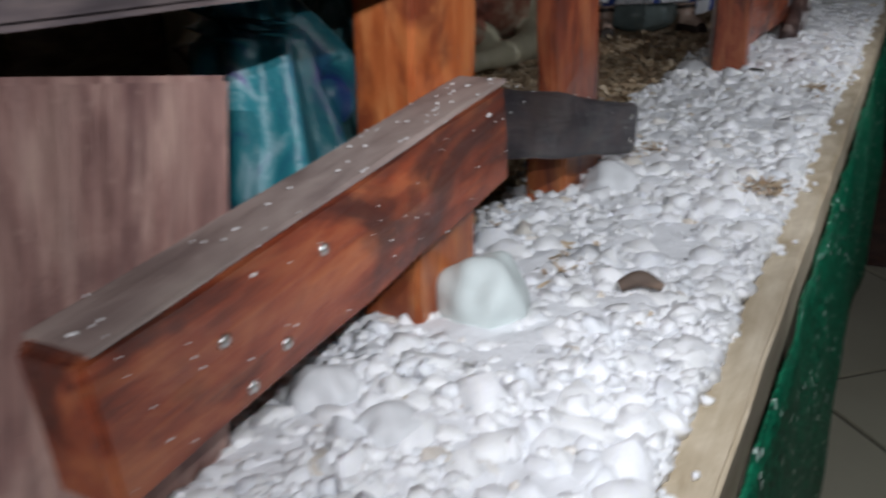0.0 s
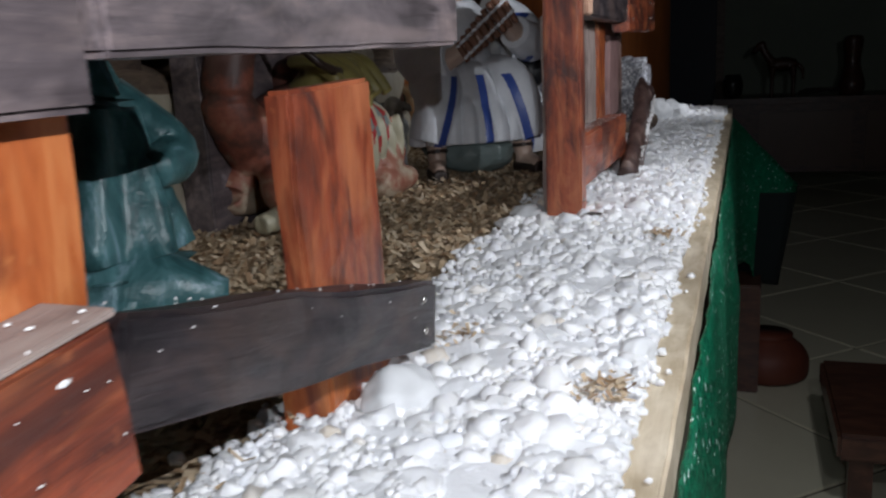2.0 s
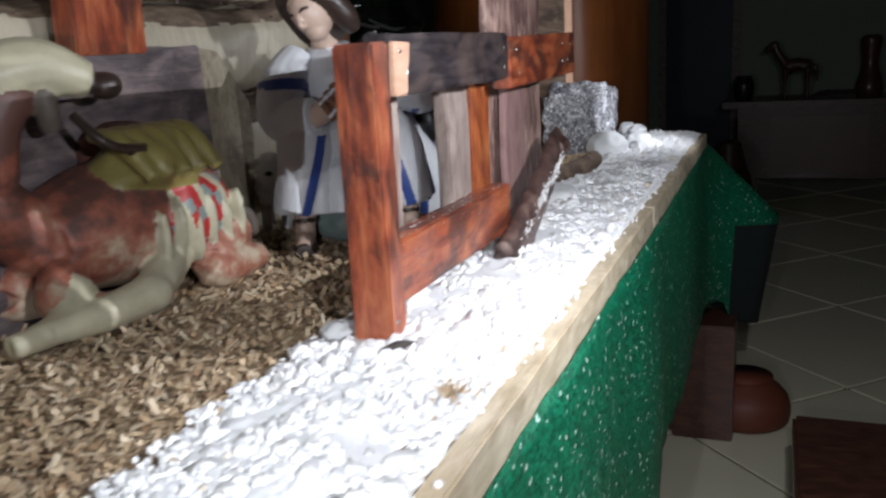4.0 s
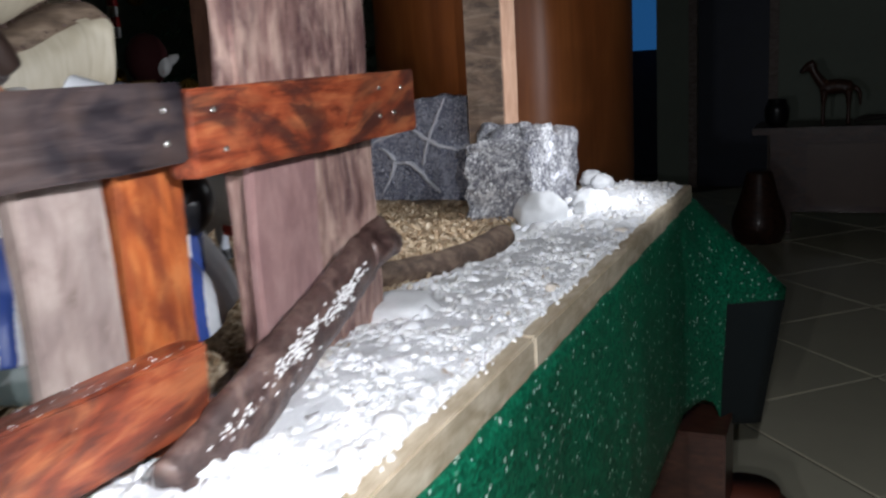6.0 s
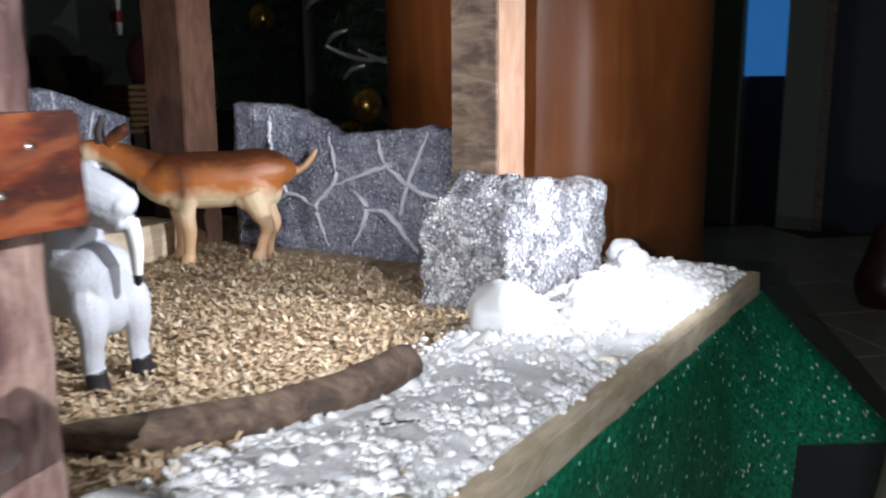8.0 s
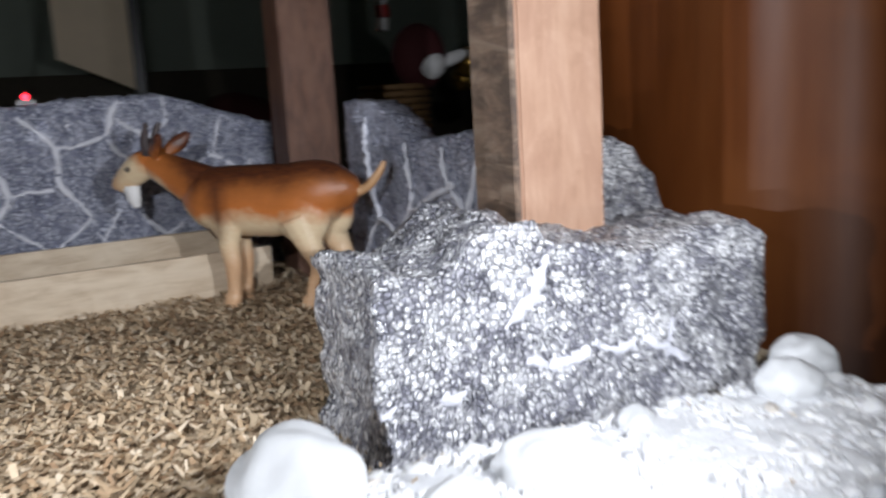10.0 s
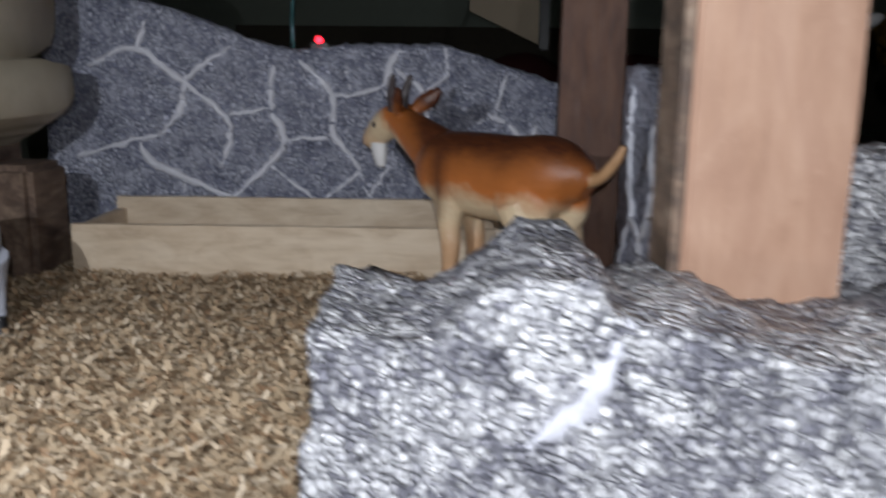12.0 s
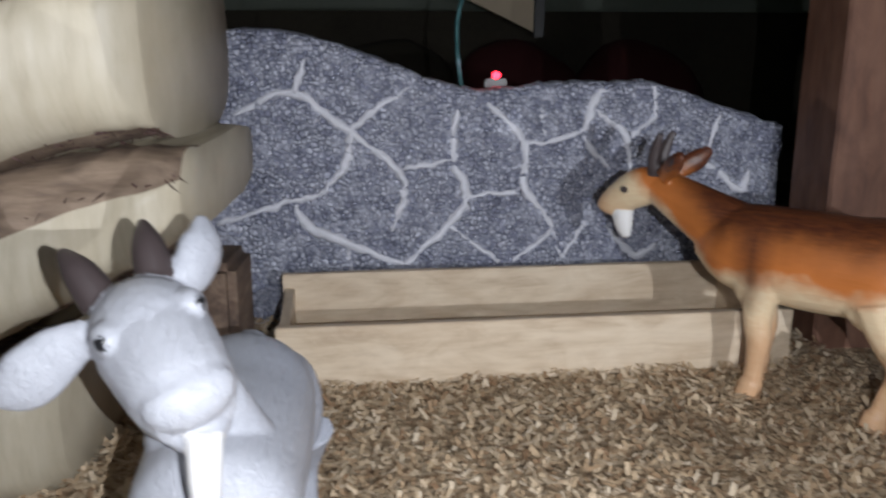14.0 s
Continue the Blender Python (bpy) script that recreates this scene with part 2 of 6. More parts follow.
def animal_material(name, top, side, belly, z0, z1):
    """Painted resin: a dark back, coloured flanks and a pale belly and legs."""
    n = Nodes(name)
    split = n.node("SeparateXYZ", Vector=n.coord)
    neck = n.math("MULTIPLY", n.math("MAXIMUM", n.math("SUBTRACT", -0.045, split.outputs[0]), 0.0), 0.85)
    z = n.math("SUBTRACT", split.outputs[2], neck)
    wave = n.math("ADD", z, n.math("MULTIPLY", n.math("SUBTRACT", n.noise(n.coord, 30.0, 3), 0.5), 0.034))
    leg = tuple(0.45 * p + 0.55 * q for p, q in zip(side, belly))
    base = n.ramp(n.grey(wave, z0, z1), (0.0, leg), (0.30, belly), (0.42, belly), (0.57, side), (0.76, tuple(0.62 * p for p in side)), (0.91, top))
    # a brushed darker stroke behind the shoulder
    stroke = n.math("MULTIPLY", n.grey(n.math("ABSOLUTE", n.math("ADD", split.outputs[0], 0.024)), 0.0, 0.014, 0.85, 0.0), n.grey(wave, z0 + 0.25 * (z1 - z0), z0 + 0.5 * (z1 - z0)))
    base = n.mix(stroke, base, top)
    hair = n.noise(n.stretch(60, 260, 260), 2.0, 4)
    base = n.mix(n.grey(hair, 0.35, 0.7, 0.0, 0.18), base, side)
    n.bump(hair, 0.5, 0.0009)
    return n.done(base, 0.38)


def plain(name, color, rough=0.5, metal=0.0, vary=0.25, grain=120.0, relief=0.0004, spec=0.5):
    n = Nodes(name)
    tex = n.noise(n.coord, grain, 4)
    soft = n.noise(n.coord, grain / 12, 3)
    dim = tuple(c * (1 - vary) for c in color)
    base = n.mix(n.grey(n.math("ADD", n.math("MULTIPLY", tex, 0.4), n.math("MULTIPLY", soft, 0.6)), 0.3, 0.7), dim, color)
    n.bump(tex, 0.3, relief)
    return n.done(base, rough, metal, spec)


def tile_material():
    n = Nodes("glazed_floor_tile")
    cloud = n.noise(n.coord, 6.0, 5)
    base = n.mix(cloud, (0.60, 0.56, 0.42), (0.74, 0.70, 0.54))
    base = n.mix(n.grey(n.chance(), 0, 1, 0.0, 0.12), base, (0.46, 0.41, 0.3))
    return n.done(base, 0.28)


M_LOG = log_material()
M_PEBBLE = pebble_material()
M_SHAVE = shaving_material()
M_BED = bedding_material()
M_CLOTH = cloth_material()
M_ROCK = rock_material("silvered_bead_foam", (0.045, 0.045, 0.058), (0.24, 0.24, 0.28), (0.97, 0.97, 0.99), 300.0, 0.0026, 0.10, 1.9, 0.9)
M_ROCKDIM = rock_material("grey_bead_foam", (0.10, 0.11, 0.155), (0.27, 0.285, 0.375), (0.66, 0.68, 0.78), 240.0, 0.0030, 0.06, 1.2, 0.30)
M_VEIN = plain("pale_mortar_line", (0.72, 0.725, 0.79), 0.6, 0.0, 0.25, 300.0, 0.0008)
M_GOAT = animal_material("tan_goat_paint", (0.055, 0.016, 0.009), (0.47, 0.150, 0.036), (0.72, 0.58, 0.38), 0.034, 0.126)
def grey_goat_material():
    """Whitish paint over fine combed hair, greyer towards the rump."""
    n = Nodes("grey_goat_paint")
    x = n.node("SeparateXYZ", Vector=n.coord).outputs[0]
    hair = n.noise(n.stretch(70, 300, 200), 1.6, 4, 0.6, 1.0)
    base = n.mix(n.grey(n.math("ADD", x, n.math("MULTIPLY", n.noise(n.coord, 30.0, 3), 0.03)), -0.05, 0.05), (0.43, 0.44, 0.48), (0.31, 0.325, 0.37))
    base = n.mix(n.grey(hair, 0.55, 0.75, 0.0, 0.5), base, (0.28, 0.29, 0.33))
    n.bump(hair, 0.8, 0.0012)
    return n.done(base, 0.42)


M_GREY = grey_goat_material()
M_TAN = plain("pale_tan_paint", (0.52, 0.30, 0.15), 0.45, 0.0, 0.3, 90.0)
M_HORN = plain("dark_horn", (0.06, 0.045, 0.045), 0.45)
M_BEARD = plain("white_paint", (0.78, 0.77, 0.76), 0.5, 0.0, 0.1)
M_BLACK = plain("black_paint", (0.012, 0.012, 0.014), 0.35)
M_ROBE = plain("white_robe_paint", (0.80, 0.82, 0.86), 0.4, 0.0, 0.2)
M_STRIPE = plain("blue_stripe_paint", (0.05, 0.10, 0.38), 0.4)
M_SKIN = plain("flesh_coloured_paint", (0.55, 0.40, 0.32), 0.4, 0.0, 0.1)
M_HAIR = plain("dark_brown_paint", (0.04, 0.025, 0.02), 0.4)
M_PIPES = plain("reddish_brown_paint", (0.22, 0.10, 0.06), 0.45)
M_SEAT = plain("grey_green_paint", (0.20, 0.25, 0.24), 0.45)
M_CLOTHSHADE = plain("shaded_cloth_corner", (0.006, 0.012, 0.014), 0.8)


def drapery_material(name, *stops):
    n = Nodes(name)
    blot = n.noise(n.stretch(1.6, 1.6, 0.7), 26.0, 5, 0.6, 1.5)
    base = n.ramp(blot, *stops)
    n.bump(n.noise(n.coord, 120.0, 4), 0.6, 0.0015)
    return n.done(base, 0.35)


M_TEAL = drapery_material("mottled_teal_paint", (0.30, (0.03, 0.05, 0.22)), (0.42, (0.025, 0.19, 0.24)), (0.52, (0.04, 0.26, 0.30)), (0.62, (0.28, 0.47, 0.52)), (0.72, (0.16, 0.13, 0.34)))
M_DKGREEN = drapery_material("mottled_blue_green_paint", (0.30, (0.015, 0.05, 0.055)), (0.45, (0.035, 0.105, 0.11)), (0.58, (0.07, 0.17, 0.18)), (0.70, (0.24, 0.36, 0.42)))
def camel_material():
    n = Nodes("camel_paint")
    z = n.node("SeparateXYZ", Vector=n.coord).outputs[2]
    blot = n.math("ADD", n.noise(n.coord, 38.0, 4), n.math("MULTIPLY", n.math("SUBTRACT", 0.05, z), 3.0))
    base = n.ramp(blot, (0.30, (0.10, 0.045, 0.035)), (0.45, (0.27, 0.085, 0.055)), (0.55, (0.34, 0.15, 0.10)), (0.68, (0.50, 0.40, 0.29)))
    n.bump(n.noise(n.stretch(200, 200, 90), 1.0, 4), 0.5, 0.001)
    return n.done(base, 0.5)


M_CAMEL = camel_material()
M_CAMELPALE = plain("cream_paint", (0.52, 0.48, 0.34), 0.45, 0.0, 0.4, 60.0)
M_OLIVE = plain("olive_paint", (0.30, 0.25, 0.08), 0.45, 0.0, 0.5, 60.0)
M_SCARLET = plain("red_paint", (0.45, 0.03, 0.03), 0.4, 0.0, 0.4, 60.0)
M_MANE = plain("grey_brown_paint", (0.16, 0.13, 0.11), 0.5, 0.0, 0.5, 80.0)
M_NAIL = plain("bright_nail_steel", (0.7, 0.68, 0.64), 0.25, 0.9, 0.2)
M_STONE = plain("large_white_stone", (0.76, 0.77, 0.78), 0.6, 0.0, 0.2, 90.0, 0.001)
M_GRIT = plain("white_grit", (0.88, 0.89, 0.91), 0.7, 0.0, 0.15, 230.0, 0.004)
M_ICE = plain("pale_green_stone", (0.70, 0.77, 0.75), 0.6, 0.0, 0.2, 60.0)
M_TWIG = plain("dark_twig_bark", (0.045, 0.035, 0.03), 0.7)
M_GROUT = plain("grey_grout", (0.16, 0.14, 0.1), 0.8)
M_TILE = tile_material()
M_WALL = plain("pale_green_wall_paint", (0.31, 0.35, 0.29), 0.8, 0.0, 0.12, 40.0)
M_NAVY = plain("dark_blue_door_paint", (0.02, 0.028, 0.06), 0.5)
M_TABLE = plain("dark_table_wood", (0.10, 0.045, 0.025), 0.4)
M_TERRA = plain("terracotta", (0.15, 0.035, 0.018), 0.6, 0.0, 0.35, 40.0)
M_FIR = plain("dark_fir_needle", (0.012, 0.065, 0.024), 0.6, 0.0, 0.5)
M_GOLD = plain("gold_bauble", (0.6, 0.35, 0.08), 0.2, 0.9, 0.2)
M_TINSEL = plain("silver_tinsel", (0.7, 0.7, 0.68), 0.25, 0.8, 0.2)
M_SOFA = plain("dark_sofa_cloth", (0.06, 0.05, 0.035), 0.9, 0.0, 0.4, 60.0)
M_MAROON = plain("maroon_cloth", (0.07, 0.01, 0.012), 0.85)
M_CREAMPANEL = plain("cream_board_paint", (0.86, 0.70, 0.50), 0.6, 0.0, 0.12, 30.0)
M_WICKER = plain("wicker", (0.30, 0.17, 0.07), 0.7, 0.0, 0.5)


def glow(name, color, strength):
    n = Nodes(name)
    n.put(n.b.inputs["Emission Color"], (*color, 1))
    n.b.inputs["Emission Strength"].default_value = strength
    return n.done(color, 0.4)


M_LED = glow("red_led", (1.0, 0.015, 0.03), 5.0)
M_BLUELIGHT = glow("blue_lit_window", (0.03, 0.19, 0.55), 0.15)


# ---- making meshes ----
def mesh_from(name, bm, mats, smooth):
    me = bpy.data.meshes.new(name)
    bm.to_mesh(me)
    bm.free()
    for m in mats if isinstance(mats, (list, tuple)) else (mats,):
        me.materials.append(m)
    if smooth:
        me.shade_smooth()
    return me


def thing(name, bm, mats, label, category, smooth=False, group="", kind="", at=None):
    ob = new(name, mesh_from(name, bm, mats, smooth))
    if at is not None:
        ob.matrix_world = at
    return tagged(ob, label, category, group, kind)


def empty(name, place, label, category, group=""):
    ob = new(name)
    ob.location = place
    return tagged(ob, label, category, group)


def part(name, bm, mats, parent, label="", smooth=False, at=None):
    """A mesh under a thing; at is its pose in the world."""
    ob = new(name, mesh_from(name, bm, mats, smooth))
    ob.parent = parent
    bpy.context.view_layer.update()
    ob.matrix_parent_inverse = parent.matrix_world.inverted()
    if at is not None:
        ob.matrix_basis = at
    if label:
        ob["label"] = label
    return ob


def plank(length, width, thick, seed=0, rough=0.0012, bevel=0.0015, skew0=0.0, skew1=0.0):
    """A board along local x, width along z, thickness along y, with uneven faces and sawn ends."""
    bm = bmesh.new()
    nx = max(4, int(length / 0.012))
    rings = []
    for i in range(nx + 1):
        u = i / nx
        ring = []
        for y, z in ((-0.5, -0.5), (0.5, -0.5), (0.5, 0.0), (0.5, 0.5), (-0.5, 0.5), (-0.5, 0.0)):
            x = u * length + (skew0 * (1 - u) + skew1 * u) * z * 2
            w = noise.noise_vector(Vector((x * 22 + seed * 9.1, y * 3 + seed, z * 3))) * rough
            ring.append(bm.verts.new((x + w.x * (0.5 if 0 < i < nx else 1), y * thick + w.y, z * width + w.z)))
        rings.append(ring)
    for a, b in zip(rings, rings[1:]):
        for k in range(6):
            bm.faces.new((a[k], a[(k + 1) % 6], b[(k + 1) % 6], b[k]))
    bm.faces.new(rings[0][::-1])
    bm.faces.new(rings[-1])
    bmesh.ops.recalc_face_normals(bm, faces=bm.faces[:])
    sharp = [e for e in bm.edges if len(e.link_faces) == 2 and e.calc_face_angle(0) > 0.8]
    bmesh.ops.bevel(bm, geom=sharp, offset=bevel, segments=2, affect="EDGES")
    return bm


def along(a, b, up=(0, 0, 1)):
    """The pose whose x runs from a to b and whose z leans to up."""
    a, x = Vector(a), (Vector(b) - Vector(a)).normalized()
    y = Vector(up).cross(x).normalized()
    z = x.cross(y)
    return Matrix.Translation(a) @ Matrix((x, y, z)).transposed().to_4x4()


def blob(bm, place, size, turn=(0, 0, 0), mat=0, bumpy=0.0, seed=0, fine=3):
    """An ellipsoid added to bm."""
    made = bmesh.ops.create_icosphere(bm, subdivisions=fine, radius=1)
    m = pose(*place, *turn) @ Matrix.Diagonal((*size, 1))
    for v in made["verts"]:
        k = 1 + bumpy * noise.noise(v.co * 1.7 + Vector((seed * 5.3, seed, -seed)))
        v.co = m @ (v.co * k)
    for f in {f for v in made["verts"] for f in v.link_faces}:
        f.material_index = mat


def loft(bm, points, radii, sides=14, mat=0, caps=True, squash=1.0, folds=0, depth=0.0, ref=(0, 0, 1)):
    """A tapered tube through points; squash widens it sideways; folds pleat it."""
    pts = [Vector(p) for p in points]
    rings = []
    for i, p in enumerate(pts):
        d = (pts[min(i + 1, len(pts) - 1)] - pts[max(i - 1, 0)]).normalized()
        side = d.cross(Vector(ref))
        side = side.normalized() if side.length > 0.05 else Vector((1, 0, 0))
        up = side.cross(d).normalized()
        ring = []
        for k in range(sides):
            a = 2 * math.pi * k / sides
            r = radii[i] * (1 + depth * math.sin(folds * a + i * 0.35))
            ring.append(bm.verts.new(p + side * math.cos(a) * r * squash + up * math.sin(a) * r))
        rings.append(ring)
    new_faces = []
    for a, b in zip(rings, rings[1:]):
        for k in range(sides):
            new_faces.append(bm.faces.new((a[k], a[(k + 1) % sides], b[(k + 1) % sides], b[k])))
    if caps:
        new_faces += [bm.faces.new(rings[0][::-1]), bm.faces.new(rings[-1])]
    for f in new_faces:
        f.material_index = mat
    return new_faces


def smoothed(points, radii, steps=6):
    """Catmull-Rom points and radii between the given ones."""
    pts = [(Vector(p), r) for p, r in zip(points, radii)]
    out = []
    for i in range(len(pts) - 1):
        p0, p1, p2, p3 = (pts[max(0, min(len(pts) - 1, i + k))] for k in (-1, 0, 1, 2))
        for s in range(steps):
            t = s / steps
            c = (-t**3 + 2 * t**2 - t, 3 * t**3 - 5 * t**2 + 2, -3 * t**3 + 4 * t**2 + t, t**3 - t**2)
            out.append((sum((q[0] * w for q, w in zip((p0, p1, p2, p3), c)), Vector()) / 2, sum(q[1] * w for q, w in zip((p0, p1, p2, p3), c)) / 2))
    out.append(pts[-1])
    return [o[0] for o in out], [o[1] for o in out]


def tube(bm, points, radii, **more):
    p, r = smoothed(points, radii)
    return loft(bm, p, r, **more)


def fused(bm, voxel, rounds=4):
    """Blends overlapping solids into one skin and keeps their colours."""
    from mathutils.bvhtree import BVHTree

    bmesh.ops.triangulate(bm, faces=bm.faces[:])
    bm.faces.ensure_lookup_table()
    tree, slots = BVHTree.FromBMesh(bm), [f.material_index for f in bm.faces]
    me = bpy.data.meshes.new("raw")
    bm.to_mesh(me)
    bm.free()
    ob = new("raw", me)
    mod = ob.modifiers.new("remesh", "REMESH")
    mod.mode, mod.voxel_size = "VOXEL", voxel
    done = bpy.data.meshes.new_from_object(ob.evaluated_get(bpy.context.evaluated_depsgraph_get()))
    bpy.data.objects.remove(ob)
    out = bmesh.new()
    out.from_mesh(done)
    for _ in range(rounds):
        bmesh.ops.smooth_vert(out, verts=out.verts[:], factor=0.5, use_axis_x=True, use_axis_y=True, use_axis_z=True)
    for f in out.faces:
        hit = tree.find_nearest(f.calc_center_median())
        f.material_index = slots[hit[2]] if hit[2] is not None else 0
        f.smooth = True
    return out


def slab(x0, x1, y0, y1, z0, z1, bevel=0.002):
    bm = bmesh.new()
    bmesh.ops.create_cube(bm, size=1)
    for v in bm.verts:
        v.co = (x0 + (v.co.x + 0.5) * (x1 - x0), y0 + (v.co.y + 0.5) * (y1 - y0), z0 + (v.co.z + 0.5) * (z1 - z0))
    if bevel:
        bmesh.ops.bevel(bm, geom=bm.edges[:], offset=bevel, segments=2, affect="EDGES")
    return bm


# ---- room ----
FLOOR = -0.6
thing("floor", slab(-5, 5, -5, 7, FLOOR - 0.06, FLOOR - 0.004, 0), M_GROUT, "grey grout bed under the floor tiles", "floor", kind="structure")
floor = bpy.data.objects["floor"]
thing("ceiling", slab(-5, 5, -5, 7, 2.2, 2.26, 0), M_WALL, "pale painted ceiling", "ceiling", kind="structure")
thing("wall_west", slab(-3.5, -3.4, -5, 7, FLOOR, 2.2, 0), M_WALL, "pale green painted wall", "wall", kind="structure")
thing("wall_east", slab(5, 5.1, -5, 7, FLOOR, 2.2, 0), M_WALL, "pale green painted wall", "wall", kind="structure")
thing("wall_south", slab(-5, 5, -5.1, -5, FLOOR, 2.2, 0), M_WALL, "pale green painted wall", "wall", kind="structure")
# far wall with a lit opening and a dark doorway
YF = 4.0
north = thing("wall_north", slab(-5, -1.02, YF, YF + 0.12, FLOOR, 2.2, 0), M_WALL, "pale green painted wall", "wall", kind="structure")
part("wall_pier", slab(-0.79, -0.55, YF, YF + 0.12, FLOOR, 2.2, 0), M_WALL, north)
part("wall_panel", slab(-0.15, 5, YF, YF + 0.12, FLOOR, 2.2, 0), M_WALL, north)
part("wall_head", slab(-1.02, -0.79, YF, YF + 0.12, 1.5, 2.2, 0), M_WALL, north)
part("wall_head", slab(-0.55, -0.15, YF, YF + 0.12, 1.5, 2.2, 0), M_WALL, north)
door = thing("door_1", slab(-0.55, -0.15, YF + 0.04, YF + 0.08, FLOOR, 1.5, 0.004), M_NAVY, "dark blue closed door in the far wall", "door", kind="structure")
part("door_frame", slab(-0.60, -0.55, YF - 0.02, YF + 0.0, FLOOR, 1.55, 0.004), M_GREYWOOD, door)
part("door_frame", slab(-0.15, -0.10, YF - 0.02, YF + 0.0, FLOOR, 1.55, 0.004), M_GREYWOOD, door)
thing("window_1", slab(-1.02, -0.79, YF + 0.06, YF + 0.07, 0.24, 1.5, 0), M_BLUELIGHT, "blue-lit window beyond the opening", "window", kind="structure")
thing("wall_beyond", slab(-1.6, -0.2, YF + 0.6, YF + 0.7, FLOOR, 2.2, 0), M_NAVY, "dark wall beyond the opening", "wall", kind="structure")


def round_column():
    x, y, r = -0.405, 0.278, 0.252
    col = empty("round_column", (x, y, FLOOR), "round room column clad in polished brown wood veneer", "column")
    bm = bmesh.new()
    loft(bm, [(0, 0, 0), (2.74, 0, 0)], [r, r], sides=80)
    body = part("shaft", bm, M_CABINET, col, at=along((x, y, FLOOR + 0.06), (x, y, 2.2), (0, 1, 0)))
    for f in body.data.polygons:
        f.use_smooth = len(f.vertices) == 4
    bm = bmesh.new()
    loft(bm, [(x, y, FLOOR), (x, y, FLOOR + 0.06)], [r + 0.01, r + 0.01], sides=80)
    part("plinth", bm, M_FURNITURE, col)


round_column()


def sideboard():
    top = -0.13
    s = empty("sideboard", (0.6, 2.75, FLOOR), "low dark wooden sideboard against the room's wall", "sideboard")
    part("top", slab(-0.12, 1.6, 2.55, 2.95, top - 0.03, top, 0.004), M_FURNITURE, s)
    part("body", slab(-0.05, 1.5, 2.6, 2.92, -0.5, top - 0.03, 0.004), M_FURNITURE, s)
    for x in (-0.02, 1.42):
        part("leg", slab(x, x + 0.06, 2.62, 2.68, FLOOR, -0.5, 0.004), M_FURNITURE, s)
    for x in (0.1, 0.58, 1.06):
        part("door", slab(x, x + 0.42, 2.585, 2.6, -0.47, -0.2, 0.004), M_TABLE, s)
    bm = bmesh.new()
    for x in (-0.04, 0.05):
        for y in (-0.02, 0.02):
            tube(bm, [(x, y, 0.0), (x, y, 0.07), (x * 0.95, y, 0.13)], [0.010, 0.009, 0.017], sides=8)
    tube(bm, [(-0.055, 0, 0.135), (0, 0, 0.145), (0.06, 0, 0.14)], [0.022, 0.030, 0.024], sides=12)
    tube(bm, [(-0.04, 0, 0.15), (-0.075, 0, 0.20), (-0.085, 0, 0.235)], [0.022, 0.017, 0.016], sides=10)
    tube(bm, [(-0.075, 0, 0.235), (-0.10, 0, 0.225), (-0.125, 0, 0.20)], [0.019, 0.016, 0.010], sides=10)
    tube(bm, [(0.06, 0, 0.145), (0.085, 0, 0.12), (0.09, 0, 0.07)], [0.009, 0.010, 0.005], sides=8)
    thing("horse_figurine", fused(bm, 0.005), M_FURNITURE, "small dark wooden horse figurine on the sideboard", "figurine", True, at=pose(0.20, 2.7, top) @ Matrix.Scale(1.1, 4))
    bm = bmesh.new()
    tube(bm, [(0, 0, 0), (0, 0, 0.02), (0, 0, 0.07), (0, 0, 0.10), (0, 0, 0.115)], [0.035, 0.045, 0.05, 0.04, 0.036], sides=20)
    thing("jar", bm, M_BLACK, "dark round jar on the sideboard", "jar", True, at=pose(-0.03, 2.7, top))
    bm = bmesh.new()
    for k in range(7):
        tube(bm, [(0.0, 0, 0.01), (0.04 + 0.03 * k, 0.02 * math.sin(k), 0.03), (0.08 + 0.035 * k, 0.03 * math.sin(2 * k), 0.015)], [0.008, 0.006, 0.003], sides=6)
    thing("dry_branch", bm, M_TWIG, "dark dry branch lying on the sideboard", "branch", True, at=pose(0.28, 2.7, top))
    bm = bmesh.new()
    tube(bm, [(0, 0, 0), (0, 0, 0.05), (0.0, 0, 0.15), (0, 0, 0.26), (0, 0, 0.28)], [0.05, 0.06, 0.035, 0.045, 0.02], sides=16)
    thing("carved_vase", bm, M_FURNITURE, "tall dark carved wooden vase on the sideboard", "vase", True, at=pose(0.52, 2.7, top))
    bm = bmesh.new()
    tube(bm, [(0, 0, 0), (0, 0, 0.08), (0, 0, 0.2), (0, 0, 0.3)], [0.09, 0.11, 0.075, 0.05], sides=18)
    thing("floor_vase", bm, M_FURNITURE, "dark clay vase standing on the floor", "vase", True, at=pose(-0.08, 2.45, FLOOR))


sideboard()


